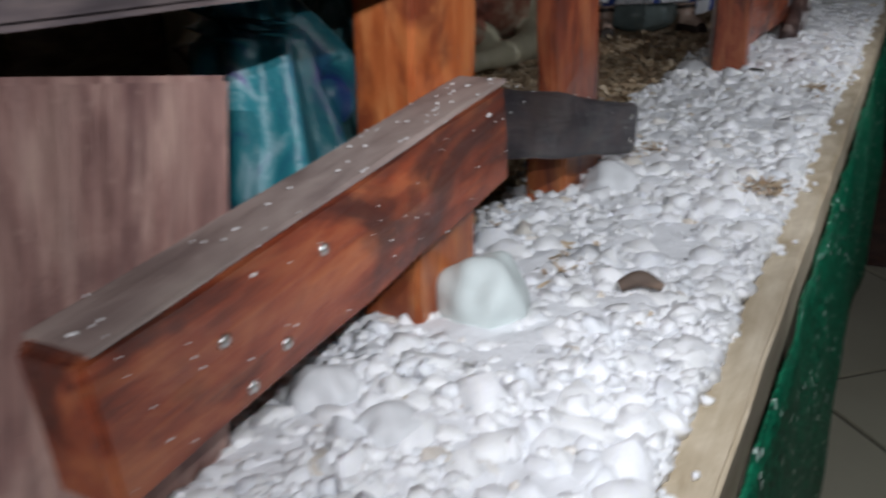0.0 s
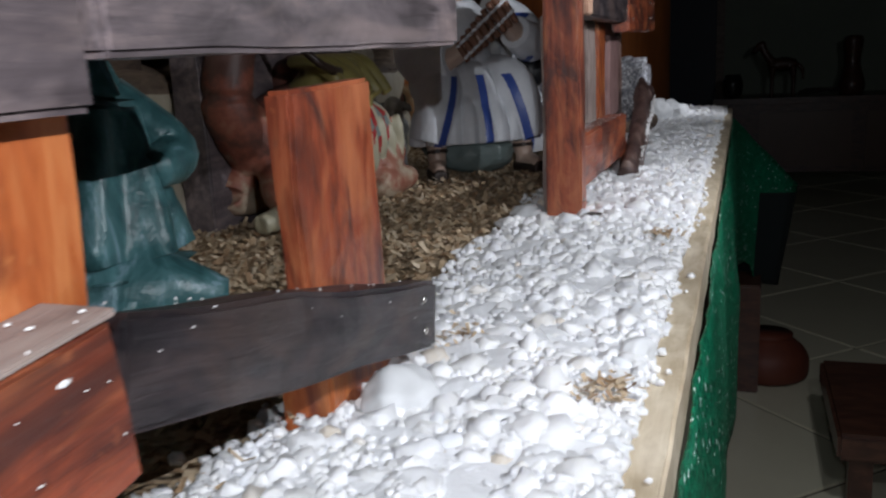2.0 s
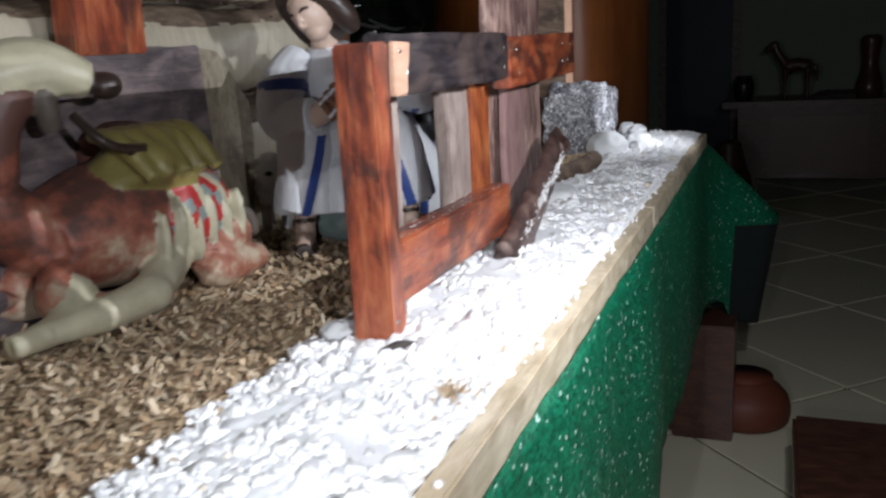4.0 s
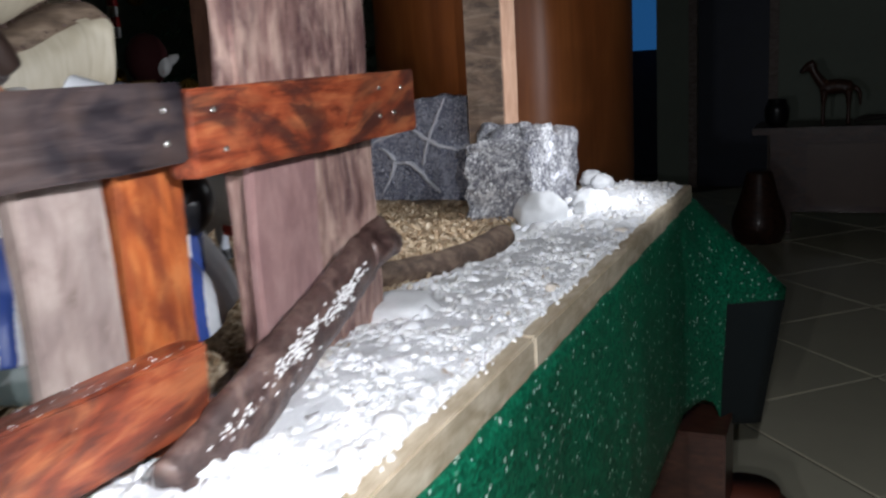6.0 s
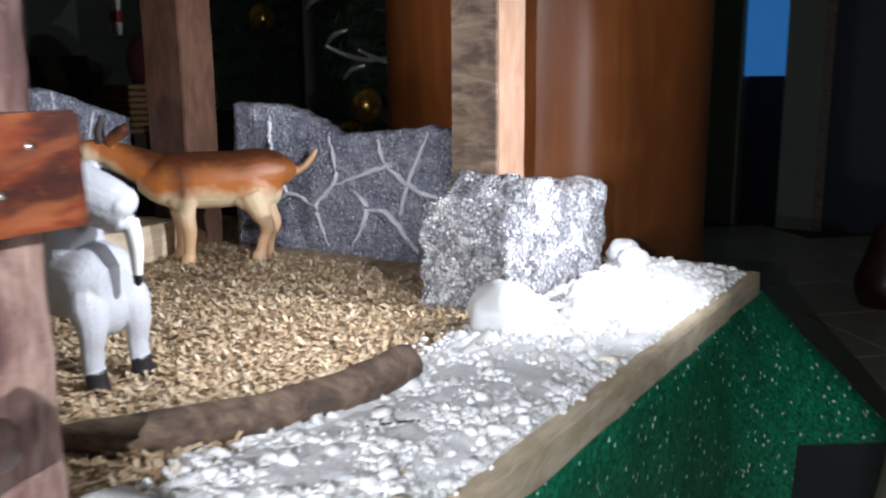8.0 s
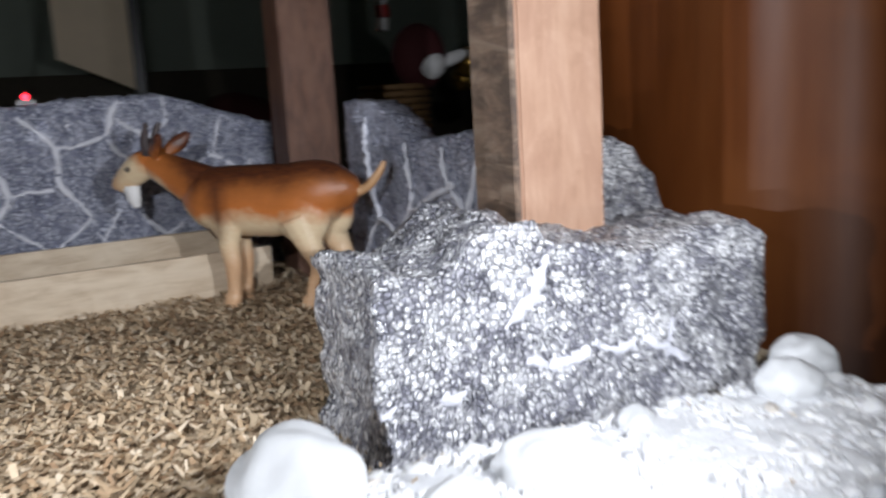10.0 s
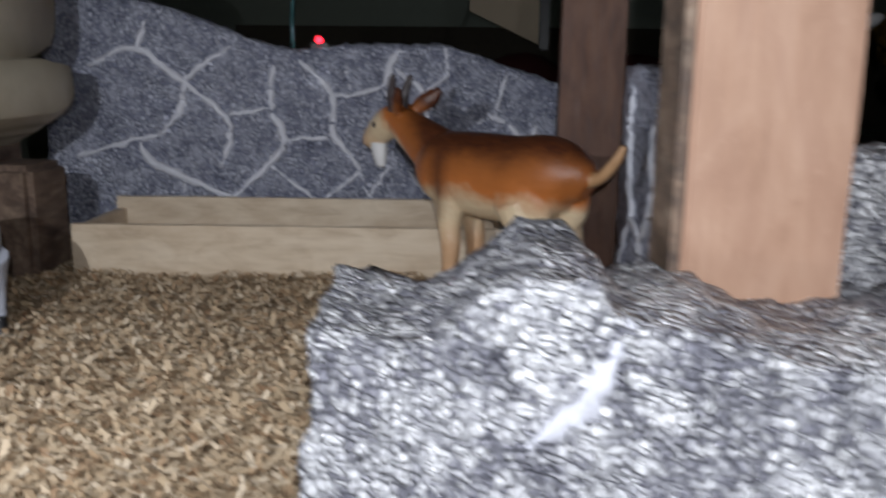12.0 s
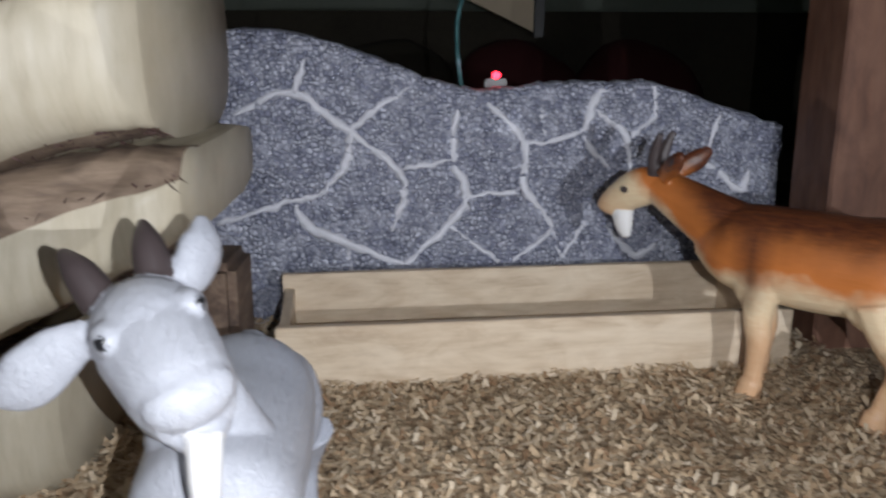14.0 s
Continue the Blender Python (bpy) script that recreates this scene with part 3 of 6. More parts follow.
def low_things():
    s = empty("stool", (0.3, -0.42, FLOOR), "low dark reddish wooden stool beside the table", "stool")
    part("seat", slab(0.17, 0.45, -0.62, -0.28, -0.50, -0.455, 0.006), M_FURNITURE, s)
    for x in (0.19, 0.40):
        for y in (-0.60, -0.33):
            part("leg", slab(x, x + 0.035, y, y + 0.035, FLOOR, -0.50, 0.003), M_FURNITURE, s)
    p = empty("clay_pot", (0.085, 0.0, FLOOR), "dark reddish clay pot on the tiles under the cloth", "pot")
    bm = bmesh.new()
    tube(bm, [(0.085, 0.0, FLOOR), (0.085, 0.0, -0.585), (0.085, 0.0, -0.54), (0.085, 0.0, -0.505)], [0.07, 0.088, 0.084, 0.05], sides=28, caps=True)
    part("body", bm, M_TERRA, p, smooth=True)
    bm = bmesh.new()
    tube(bm, [(0.085, 0.0, -0.51), (0.085, 0.0, -0.498)], [0.052, 0.054], sides=28)
    part("rim", bm, M_TERRA, p, smooth=True)
    s = empty("wooden_box", (0.02, -0.06, FLOOR), "plain dark brown wooden box half under the cloth", "box")
    part("body", slab(-0.05, 0.066, -0.116, 0.0, FLOOR, -0.363, 0.003), M_FURNITURE, s)
    part("lid", slab(-0.05, 0.066, -0.116, 0.0, -0.3627, -0.36, 0.001), M_FURNITURE, s)


low_things()

# ---- table, edge board and cloth ----
table = empty("display_table", (-0.5, -1.35, FLOOR), "long low wooden table that carries the nativity display", "table")
part("tabletop", slab(-1.0, -0.016, -2.75, -0.016, -0.034, -0.012, 0.001), M_TABLE, table)
for x, y in ((-0.08, -0.09), (-0.95, -0.09), (-0.08, -2.65), (-0.95, -2.65)):
    part("leg", slab(x, x + 0.05, y, y + 0.05, FLOOR, -0.035, 0.003), M_TABLE, table)


def edge_board(name, a, b, seed):
    bm = plank((Vector(b) - Vector(a)).length, 0.028, 0.015, seed, 0.0008, 0.0014)
    return part(name, bm, M_TRIM, table, "raw pine edge board", at=along(a, b))


edge_board("edge_board", (-0.0075, -2.7, -0.014), (-0.0075, -0.78, -0.014), 1)
edge_board("edge_board", (-0.0075, -0.776, -0.0142), (-0.0075, -0.0, -0.014), 2)
edge_board("end_board", (-0.016, -0.0075, -0.014), (-1.0, -0.0075, -0.014), 3)


def cloth():
    """The cloth hangs from the front and end of the table and stands out at the corner."""
    bm = bmesh.new()
    pts = []
    ys = [(-2.7 + 2.7 * i / 150) for i in range(151)]
    for y in ys:
        flare = 0.01 + 0.012 * noise.noise(Vector((0, y * 5, 0))) + 0.125 * max(0.0, (y + 0.16) / 0.16) ** 1.6
        pts.append((Vector((0.0022, y, -0.022)), Vector((0.002 + flare, y + 0.05 * max(0, (y + 0.16) / 0.16), 0))))
    for i in range(1, 14):
        a = i / 13
        pts.append((Vector((0.0022 * (1 - a) - 0.01 * a, 0.0022, -0.022)), Vector((0.137 * math.cos(a * 1.57) ** 2 - 0.01 * a, 0.050 + 0.03 * math.sin(a * 3.1) - 0.035 * a, 0))))
    for i in range(1, 40):
        x = -0.01 - i * 0.025
        pts.append((Vector((x, 0.0024, -0.022)), Vector((x, 0.012 + 0.012 * noise.noise(Vector((x * 7, 3, 0))), 0))))
    rows = 22
    grid, tips = [], []
    for top, low in pts:
        tip = max(0.0, 1 - (Vector((low.x, low.y, 0)) - Vector((0.134, 0.050, 0))).length / 0.16)
        col = []
        for r in range(rows + 1):
            v = r / rows
            z = -0.022 - 0.293 * v - (0.035 * tip) * v - 0.09 * min(1.0, tip * 3) * max(0.0, v - 0.46)
            out = min(1.0, v / 0.46) ** (1.0 if tip > 0 else 0.6)
            back = max(0.0, v - 0.46) * 0.25 * tip
            p = top.lerp(Vector((low.x, low.y, top.z)), out) - Vector((back * 0.25, back * 0.1, 0))
            wob = 0.003 * noise.noise(Vector((p.x * 30, p.y * 30, z * 14)))
            col.append(bm.verts.new((p.x + wob, p.y + wob * 0.4, z)))
        grid.append(col)
        tips.append(tip)
    for (a, b), tip in zip(zip(grid, grid[1:]), tips):
        for r in range(rows):
            f = bm.faces.new((a[r], b[r], b[r + 1], a[r + 1]))
            # shade under the flared corner, put in as a near-black second material
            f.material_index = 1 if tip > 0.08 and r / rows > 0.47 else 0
    bmesh.ops.recalc_face_normals(bm, faces=bm.faces[:])
    bmesh.ops.solidify(bm, geom=bm.faces[:], thickness=0.0015)
    thing("table_cloth", bm, [M_CLOTH, M_CLOTHSHADE], "green glittering cloth hung round the table's edge", "cloth", True)


cloth()

# ---- ground of the display ----


def band_inner(y):
    """Where the pebbles give way to the shavings."""
    return -0.150 + 0.018 * noise.noise(Vector((y * 6, 1.7, 0))) + 0.012 * noise.noise(Vector((y * 21, 4.7, 0)))


def rolling(x, y):
    return 0.004 * noise.noise(Vector((x * 16, y * 16, 2.0))) + 0.002 * noise.noise(Vector((x * 50, y * 50, 5.0)))


def bedding():
    bm = bmesh.new()
    nx, ny = 70, 180
    grid = [[bm.verts.new((x, y, -0.004 + rolling(x, y))) for x in np.linspace(-0.985, -0.017, nx)] for y in np.linspace(-2.7, -0.017, ny)]
    for a, b in zip(grid, grid[1:]):
        for k in range(nx - 1):
            bm.faces.new((a[k], a[k + 1], b[k + 1], b[k]))
    thing("bedding_ground", bm, M_BED, "brown layer of wood shavings spread over the table", "ground", True, kind="structure")


bedding()


def shavings():
    rng = np.random.default_rng(5)
    verts, faces = [], []

    def flake(x, y, z, s):
        a, t = rng.uniform(0, 6.283), rng.uniform(-0.6, 0.6)
        l, w = s * rng.uniform(0.7, 1.7), s * rng.uniform(0.22, 0.45)
        c, q = math.cos(a), math.sin(a)
        n = len(verts)
        curl = rng.uniform(-0.35, 0.35) * l
        for u, h in ((-0.5, curl), (0.0, 0.0), (0.5, curl * 0.6)):
            for v in (-0.5, 0.5):
                px, py = u * l, v * w
                verts.append((x + c * px - q * py, y + q * px + c * py, z + abs(h) + t * px * 0.5 + py * rng.uniform(-0.6, 0.6)))
        faces.extend(((n, n + 1, n + 3, n + 2), (n + 2, n + 3, n + 5, n + 4)))

    def spread(count, x0, x1, y0, y1, s):
        for _ in range(count):
            x, y = rng.uniform(x0, x1), rng.uniform(y0, y1)
            over = band_inner(y) + rng.normal(0, 0.014)
            if y < -0.32 and x > over:
                continue
            if x > -0.16 and y > -0.32:
                continue
            flake(x, y, rolling(x, y) + rng.uniform(-0.003, 0.002), s * rng.uniform(0.6, 1.3))

    spread(33000, -0.78, -0.10, -1.0, -0.2, 0.0074)
    spread(12000, -0.45, -0.10, -1.75, -1.0, 0.0085)
    spread(7000, -0.78, -0.45, -1.75, -1.0, 0.010)
    for _ in range(260):
        y = rng.uniform(-2.1, -0.1)
        flake(rng.uniform(-0.14, -0.02), y, 0.006, 0.006)
    for cx, cy in ((-0.078, -1.777), (-0.027, -1.642), (-0.100, -1.593), (-0.03, -1.36)):
        for _ in range(60):
            flake(cx + rng.normal(0, 0.006), cy + rng.normal(0, 0.008), 0.007 + rng.uniform(0, 0.004), 0.005)
    me = bpy.data.meshes.new("wood_shavings")
    me.from_pydata(verts, [], faces)
    me.materials.append(M_SHAVE)
    tagged(new("wood_shavings", me), "loose curled tan wood shavings strewn over the ground", "wood shavings", kind="stuff")


shavings()


def pebble_shapes(fine, count, chipped):
    """Rounded or chipped pebble forms as arrays of corners and faces."""
    shapes = []
    for k in range(count):
        bm = bmesh.new()
        bmesh.ops.create_icosphere(bm, subdivisions=fine, radius=1)
        for v in bm.verts:
            d = noise.noise_vector(v.co * 1.2 + Vector((k * 7.7, 0, chipped * 5))) * 0.45 + noise.noise_vector(v.co * 2.9 + Vector((0, k * 3.3, 0))) * (0.2 + 0.14 * chipped)
            v.co = v.co + d
        if chipped:
            for a in range(4):
                n = Vector((random.gauss(0, 1), random.gauss(0, 1), random.gauss(0, 1))).normalized()
                for v in bm.verts:
                    over = v.co.dot(n) - 0.62
                    if over > 0:
                        v.co -= n * over
        bm.verts.index_update()
        shapes.append((np.array([v.co[:] for v in bm.verts]), np.array([[v.index for v in f.verts] for f in bm.faces])))
        bm.free()
    return shapes


def pebbles():
    rng = np.random.default_rng(9)
    small, large = pebble_shapes(1, 8, 0) + pebble_shapes(1, 8, 1), pebble_shapes(2, 6, 0) + pebble_shapes(2, 8, 1)
    vs, fs, n = [], [], 0

    def lay(x, y, z, r):
        nonlocal n
        shapes = small if r < 0.0042 else large
        v, f = shapes[rng.integers(len(shapes))]
        q = np.array(Euler(rng.uniform(0, 6.28, 3)).to_matrix())
        size = r * rng.uniform(0.7, 1.2, 3) * (1, 1, 0.85)
        vs.append((v @ q.T) * size + (x, y, z))
        fs.append(f + n)
        n += len(v)

    def spread(count, y0, y1, r0, r1, lift, power=2.5):
        for _ in range(count):
            y = rng.uniform(y0, y1)
            inner = band_inner(y) + rng.normal(0, 0.008) if y < -0.32 else -0.158
            x = rng.uniform(inner, -0.008)
            r = r0 + (r1 - r0) * rng.uniform(0, 1) ** power
            if x + r > -0.0125:
                x = -0.0125 - r * 1.1
            crown = 0.005 * math.sin(math.pi * min(1, max(0, (x - inner) / (-0.012 - inner)))) + 0.0045 * noise.noise(Vector((x * 30, y * 30, 1)))
            lay(x, y, -0.005 + lift + crown + rng.uniform(0, 0.004) - 0.25 * r, r)

    spread(7500, -2.12, -1.3, 0.0022, 0.0050, 0.0055)
    spread(1300, -2.12, -1.3, 0.0045, 0.0080, 0.005)
    spread(330, -2.12, -1.3, 0.007, 0.0125, 0.003, 1.8)
    spread(21000, -1.3, -0.02, 0.0018, 0.0042, 0.0045)
    spread(2200, -1.3, -0.02, 0.004, 0.0080, 0.0045)
    spread(260, -1.3, -0.02, 0.007, 0.012, 0.003, 1.5)
    for _ in range(420):
        y = rng.uniform(-2.1, -0.02)
        if noise.noise(Vector((y * 14, 8, 0))) > rng.uniform(-0.3, 0.5):
            lay(-0.0145 + abs(rng.normal(0, 0.0032)), y, 0.001, rng.uniform(0.0012, 0.0032))
    me = bpy.data.meshes.new("white_pebbles")
    me.from_pydata(np.concatenate(vs).tolist(), [], np.concatenate(fs).tolist())
    me.shade_smooth()
    me.materials.append(M_PEBBLE)
    tagged(new("white_pebbles", me), "strip of small white rounded pebbles along the table edge", "pebbles", kind="stuff")
    bm = bmesh.new()
    grid = []
    for y in np.linspace(-2.7, -0.017, 500):
        inner = band_inner(y) if y < -0.32 else -0.158
        row = []
        for x in np.linspace(inner, -0.0155, 34):
            u = (x - inner) / (-0.0155 - inner)
            row.append(bm.verts.new((x, y, -0.0024 + min(1.0, 8 * u) * (0.0055 + 0.005 * math.sin(math.pi * u)) * min(1.0, 10 * (1 - u) + 0.3) + 0.003 * noise.noise(Vector((x * 90, y * 90, 3))))))
        grid.append(row)
    for a, q in zip(grid, grid[1:]):
        for k in range(33):
            bm.faces.new((a[k], a[k + 1], q[k + 1], q[k]))
    thing("pebble_bed", bm, M_GRIT, "white grit under the pebbles", "gravel", True, kind="structure")


pebbles()


def stone(place, size, turn, seed, mat=None, label="large smooth white stone lying on the pebbles"):
    bm = bmesh.new()
    blob(bm, (0, 0, 0), size, (0, 0, 0), 0, 0.2, seed, 4)
    thing("stone", bm, mat or M_STONE, label, "stone", True, "large stones", at=pose(*place, 0, 0, turn))


stone((-0.134, -0.349, 0.016), (0.032, 0.028, 0.028), 20, 1, label="large white stone against the rock block")
stone((-0.100, -0.236, 0.012), (0.030, 0.020, 0.017), 60, 2)
stone((-0.092, -0.289, 0.008), (0.014, 0.018, 0.015), 10, 3)
stone((-0.125, -0.066, 0.012), (0.017, 0.019, 0.016), 0, 4)
stone((-0.150, -0.030, 0.012), (0.02, 0.016, 0.018), 40, 5)
stone((-0.136, -0.165, 0.006), (0.010, 0.014, 0.009), 40, 6)
stone((-0.096, -1.832, 0.012), (0.0165, 0.0165, 0.0175), 0, 7, M_ICE, "round pale green stone among the pebbles")
stone((-0.100, -1.668, 0.008), (0.016, 0.014, 0.012), 70, 8)
stone((-0.115, -1.905, 0.006), (0.012, 0.010, 0.010), 30, 10)
stone((-0.085, -1.915, 0.006), (0.011, 0.010, 0.010), 80, 11)
stone((-0.122, -0.752, 0.003), (0.037, 0.034, 0.017), -12, 15, label="broad flat white stone beside the fence's end")
stone((-0.145, -1.27, 0.004), (0.012, 0.016, 0.009), 80, 12)
stone((-0.125, -1.20, 0.010), (0.016, 0.02, 0.014), 10, 13)
stone((-0.02, -1.595, 0.007), (0.006, 0.010, 0.006), -40, 14)

# ---- fence along the pebbles ----


def nails(parent, spots, normal=(1, 0, 0)):
    for p in spots:
        bm = bmesh.new()
        blob(bm, (0, 0, 0), (0.0009, 0.0021, 0.0021), fine=1)
        part("nail", bm, M_NAIL, parent, "bright steel nail head", True, at=pose(*p))


def fence_piece(name, a, b, width, thick, mat, label, seed, group="fence boards", skews=(0, 0), up=(0, 0, 1), rough=0.0012, nail=()):
    """A board from a to b, with its width along up."""
    at = along(a, b, up)
    bm = plank((Vector(b) - Vector(a)).length, width, thick, seed, rough, 0.0016, *skews)
    ob = thing(name, bm, mat, label, "fence " + name.split("_")[-1], group=group, at=at)
    bpy.context.view_layer.update()
    nails(ob, nail)
    return ob


def upright(name, y0, y1, x, thick, z0, z1, mat, label, seed, lean=0.0, rough=0.0015, nail=()):
    """A standing board that faces the edge, its face at x."""
    yc, xc = (y0 + y1) / 2, x - thick / 2
    return fence_piece(name, (xc, yc, z0), (xc, yc + lean, z1), y1 - y0, thick, mat, label, seed, up=(0, 1, 0), rough=rough, nail=nail)


# first stretch
fence_piece("low_rail", (-0.1040, -1.998, 0.0515), (-0.1005, -1.820, 0.0715), 0.036, 0.019, M_RED, "reddish varnished low fence rail dusted with pale sawdust", 11,
            nail=[(-0.0935, -1.965, 0.058), (-0.0933, -1.945, 0.048), (-0.0935, -1.958, 0.043), (-0.093, -1.928, 0.066)])
upright("front_board", -2.20, -1.942, -0.122, 0.016, -0.004, 0.127, M_PINK, "rough mauve-brown wide fence board", 12, 0.022, 0.003)
fence_piece("top_beam", (-0.108, -2.35, 0.146), (-0.108, -1.812, 0.146), 0.040, 0.022, M_MAUVE, "pale grey-brown top fence beam", 13)
upright("post_board", -1.853, -1.809, -0.110, 0.024, -0.004, 0.132, M_ORANGE, "honey-coloured varnished fence post", 14, 0.004)
fence_piece("low_rail", (-0.106, -1.812, 0.0715), (-0.105, -1.628, 0.030), 0.027, 0.014, M_DARK, "nearly black weathered fence rail, one end sunk to the pebbles", 15, skews=(0.0, -0.001), rough=0.002,
            nail=[(-0.0978, -1.642, 0.040), (-0.0978, -1.642, 0.027)])
flamed = upright("post_board", -1.686, -1.618, -0.124, 0.010, 0.030, 0.126, M_RED, "reddish varnished fence post with flamed grain", 16, -0.004)
part("foot", plank(0.035, 0.062, 0.022, 17), M_ORANGE, flamed, "pale honey-coloured foot", at=along((-0.129, -1.656, -0.005), (-0.129, -1.656, 0.030), (0, 1, 0)))
fence_piece("top_beam", (-0.108, -1.808, 0.159), (-0.108, -1.585, 0.161), 0.045, 0.022, M_MAUVE, "dark grey-brown top fence beam", 18)

# second stretch
upright("corner_post", -1.286, -1.262, -0.098, 0.028, -0.006, 0.196, M_RED, "reddish-brown varnished corner post of the fence", 21, -0.002, 0.001, nail=[(-0.0975, -1.278, 0.018)])
dark_rail = fence_piece("top_rail", (-0.106, -1.266, 0.181), (-0.104, -1.018, 0.181), 0.040, 0.018, M_DARK, "dark top fence rail with a pale sawn end", 22,
            nail=[(-0.0945, -1.255, 0.190), (-0.0945, -1.245, 0.176), (-0.0935, -1.035, 0.188), (-0.0935, -1.035, 0.172)])
part("sawn_end", plank(0.024, 0.034, 0.004, 31, 0.0012, 0.001, 0, 0.004), M_PEACH, dark_rail, "pale sawn patch", at=along((-0.0965, -1.2655, 0.179), (-0.0963, -1.2415, 0.178)))
fence_piece("top_rail", (-0.103, -1.016, 0.1745), (-0.100, -0.768, 0.178), 0.045, 0.018, M_RED, "reddish varnished top fence rail with four nails at its end", 23, rough=0.0008,
            nail=[(-0.0915, -0.823, 0.189), (-0.0915, -0.790, 0.188), (-0.0915, -0.824, 0.170), (-0.0915, -0.803, 0.171), (-0.0925, -1.0, 0.186), (-0.0925, -0.993, 0.165)])
fence_piece("low_rail", (-0.108, -1.266, 0.048), (-0.106, -1.022, 0.046), 0.043, 0.019, M_RED, "reddish varnished low fence rail wet with gloss", 24, skews=(0, 0.001))
upright("rail_block", -1.266, -1.228, -0.112, 0.02, -0.006, 0.027, M_GREYWOOD, "small grey wooden block under the low rail", 25)
upright("slat_board", -1.262, -1.205, -0.122, 0.012, 0.0, 0.163, M_GREYWOOD, "weathered grey fence slat", 26, 0.004)
upright("slat_board", -1.098, -1.046, -0.124, 0.012, -0.004, 0.163, M_GREYWOOD, "weathered grey fence slat", 27, -0.003)
upright("slat_board", -1.043, -0.996, -0.122, 0.014, -0.004, 0.163, M_ORANGE, "honey-coloured varnished fence slat", 28)
upright("end_board", -0.934, -0.862, -0.126, 0.008, -0.012, 0.150, M_MAUVEPLANK, "smooth mauve plank at the fence's end", 29, 0.004, 0.0012)
upright("tall_board", -0.925, -0.762, -0.1345, 0.018, -0.012, 0.62, M_TALL, "tall rough-sawn plank rising above the fence", 30, 0.004, 0.0025)



def sawdust(parent, a, b, width, depth, count, seed, face=0.35):
    """Pale flecks lying on the top and stuck to the face of a rail between a and b (its top front edge)."""
    rng = random.Random(seed)
    bm = bmesh.new()
    a, b = Vector(a), Vector(b)
    for _ in range(count):
        p = a.lerp(b, rng.random())
        s = rng.uniform(0.00015, 0.00042) if rng.random() < 0.96 else rng.uniform(0.0006, 0.0011)
        if rng.random() < face:
            q = p + Vector((0.0006, 0, -rng.random() * width))
            blob(bm, q, (0.0003, s * rng.uniform(1, 2.2), s * 0.7), fine=1)
        else:
            q = p + Vector((-rng.random() * depth, 0, 0.0004))
            blob(bm, q, (s, s * rng.uniform(1, 2.5), 0.0004), (0, 0, rng.uniform(-40, 40)), fine=1)
    ob = part("sawdust", bm, M_BEARD, parent, "pale sawdust flecks")
    ob["kind"] = "stuff"


def weathered_top(parent, a, b, depth, seed):
    """The grey, dusty upper face of a rail."""
    part("top_face", plank((Vector(b) - Vector(a)).length, 0.0016, depth, seed, 0.0004, 0.0004), M_GREYWOOD, parent, "grey weathered upper face", at=along(a, b))


rails = [o for o in bpy.data.objects if o.name.startswith("low_rail")]
weathered_top(rails[0], (-0.1040, -1.997, 0.0697), (-0.1005, -1.821, 0.0894), 0.0185, 71)
sawdust(rails[0], (-0.0943, -1.996, 0.0707), (-0.0908, -1.822, 0.0904), 0.036, 0.018, 85, 1, 0.5)
sawdust(rails[1], (-0.0988, -1.808, 0.0855), (-0.0978, -1.632, 0.0445), 0.026, 0.013, 22, 2, 0.4)
sawdust(rails[2], (-0.0985, -1.262, 0.0695), (-0.0965, -1.025, 0.0675), 0.04, 0.018, 70, 3, 0.2)


def dark_stick():
    bm = bmesh.new()
    tube(bm, [(-0.090, -1.066, 0.003), (-0.089, -1.0, 0.026), (-0.092, -0.92, 0.052), (-0.097, -0.86, 0.072), (-0.102, -0.815, 0.085)],
         [0.0205, 0.0220, 0.0205, 0.0185, 0.0150], sides=14, squash=0.5)
    tube(bm, [(-0.098, -0.850, 0.076), (-0.098, -0.822, 0.078), (-0.099, -0.806, 0.074)], [0.012, 0.0125, 0.009], sides=10)
    bmesh.ops.subdivide_edges(bm, edges=bm.edges[:], cuts=1)
    for v in bm.verts:
        v.co += noise.noise_vector(v.co * 70) * 0.0022 + noise.noise_vector(v.co * 240) * 0.0010
    ob = thing("slanting_branch", bm, M_BARKWET, "dark brown flat branch leaning against the fence, dusted with white glitter", "branch", True)
    bm = bmesh.new()
    rng = random.Random(4)
    for cu, cz, n in ((0.16, 0.006, 60), (0.38, 0.007, 90), (0.48, 0.008, 60), (0.66, 0.006, 70), (0.75, 0.008, 50), (0.4, 0.0, 50)):
        for _ in range(n):
            u = cu + rng.gauss(0, 0.05)
            y, z = -1.06 + 0.215 * u, 0.008 + 0.070 * u + cz + rng.gauss(0, 0.003)
            blob(bm, (-0.0795 + rng.uniform(-0.0015, 0.001), y, z), (0.0007, rng.uniform(0.0006, 0.0024), rng.uniform(0.0005, 0.0012)), (rng.uniform(10, 35), 0, 0), fine=1)
    part("frost", bm, M_BEARD, ob, "white glitter flakes")["kind"] = "stuff"


dark_stick()


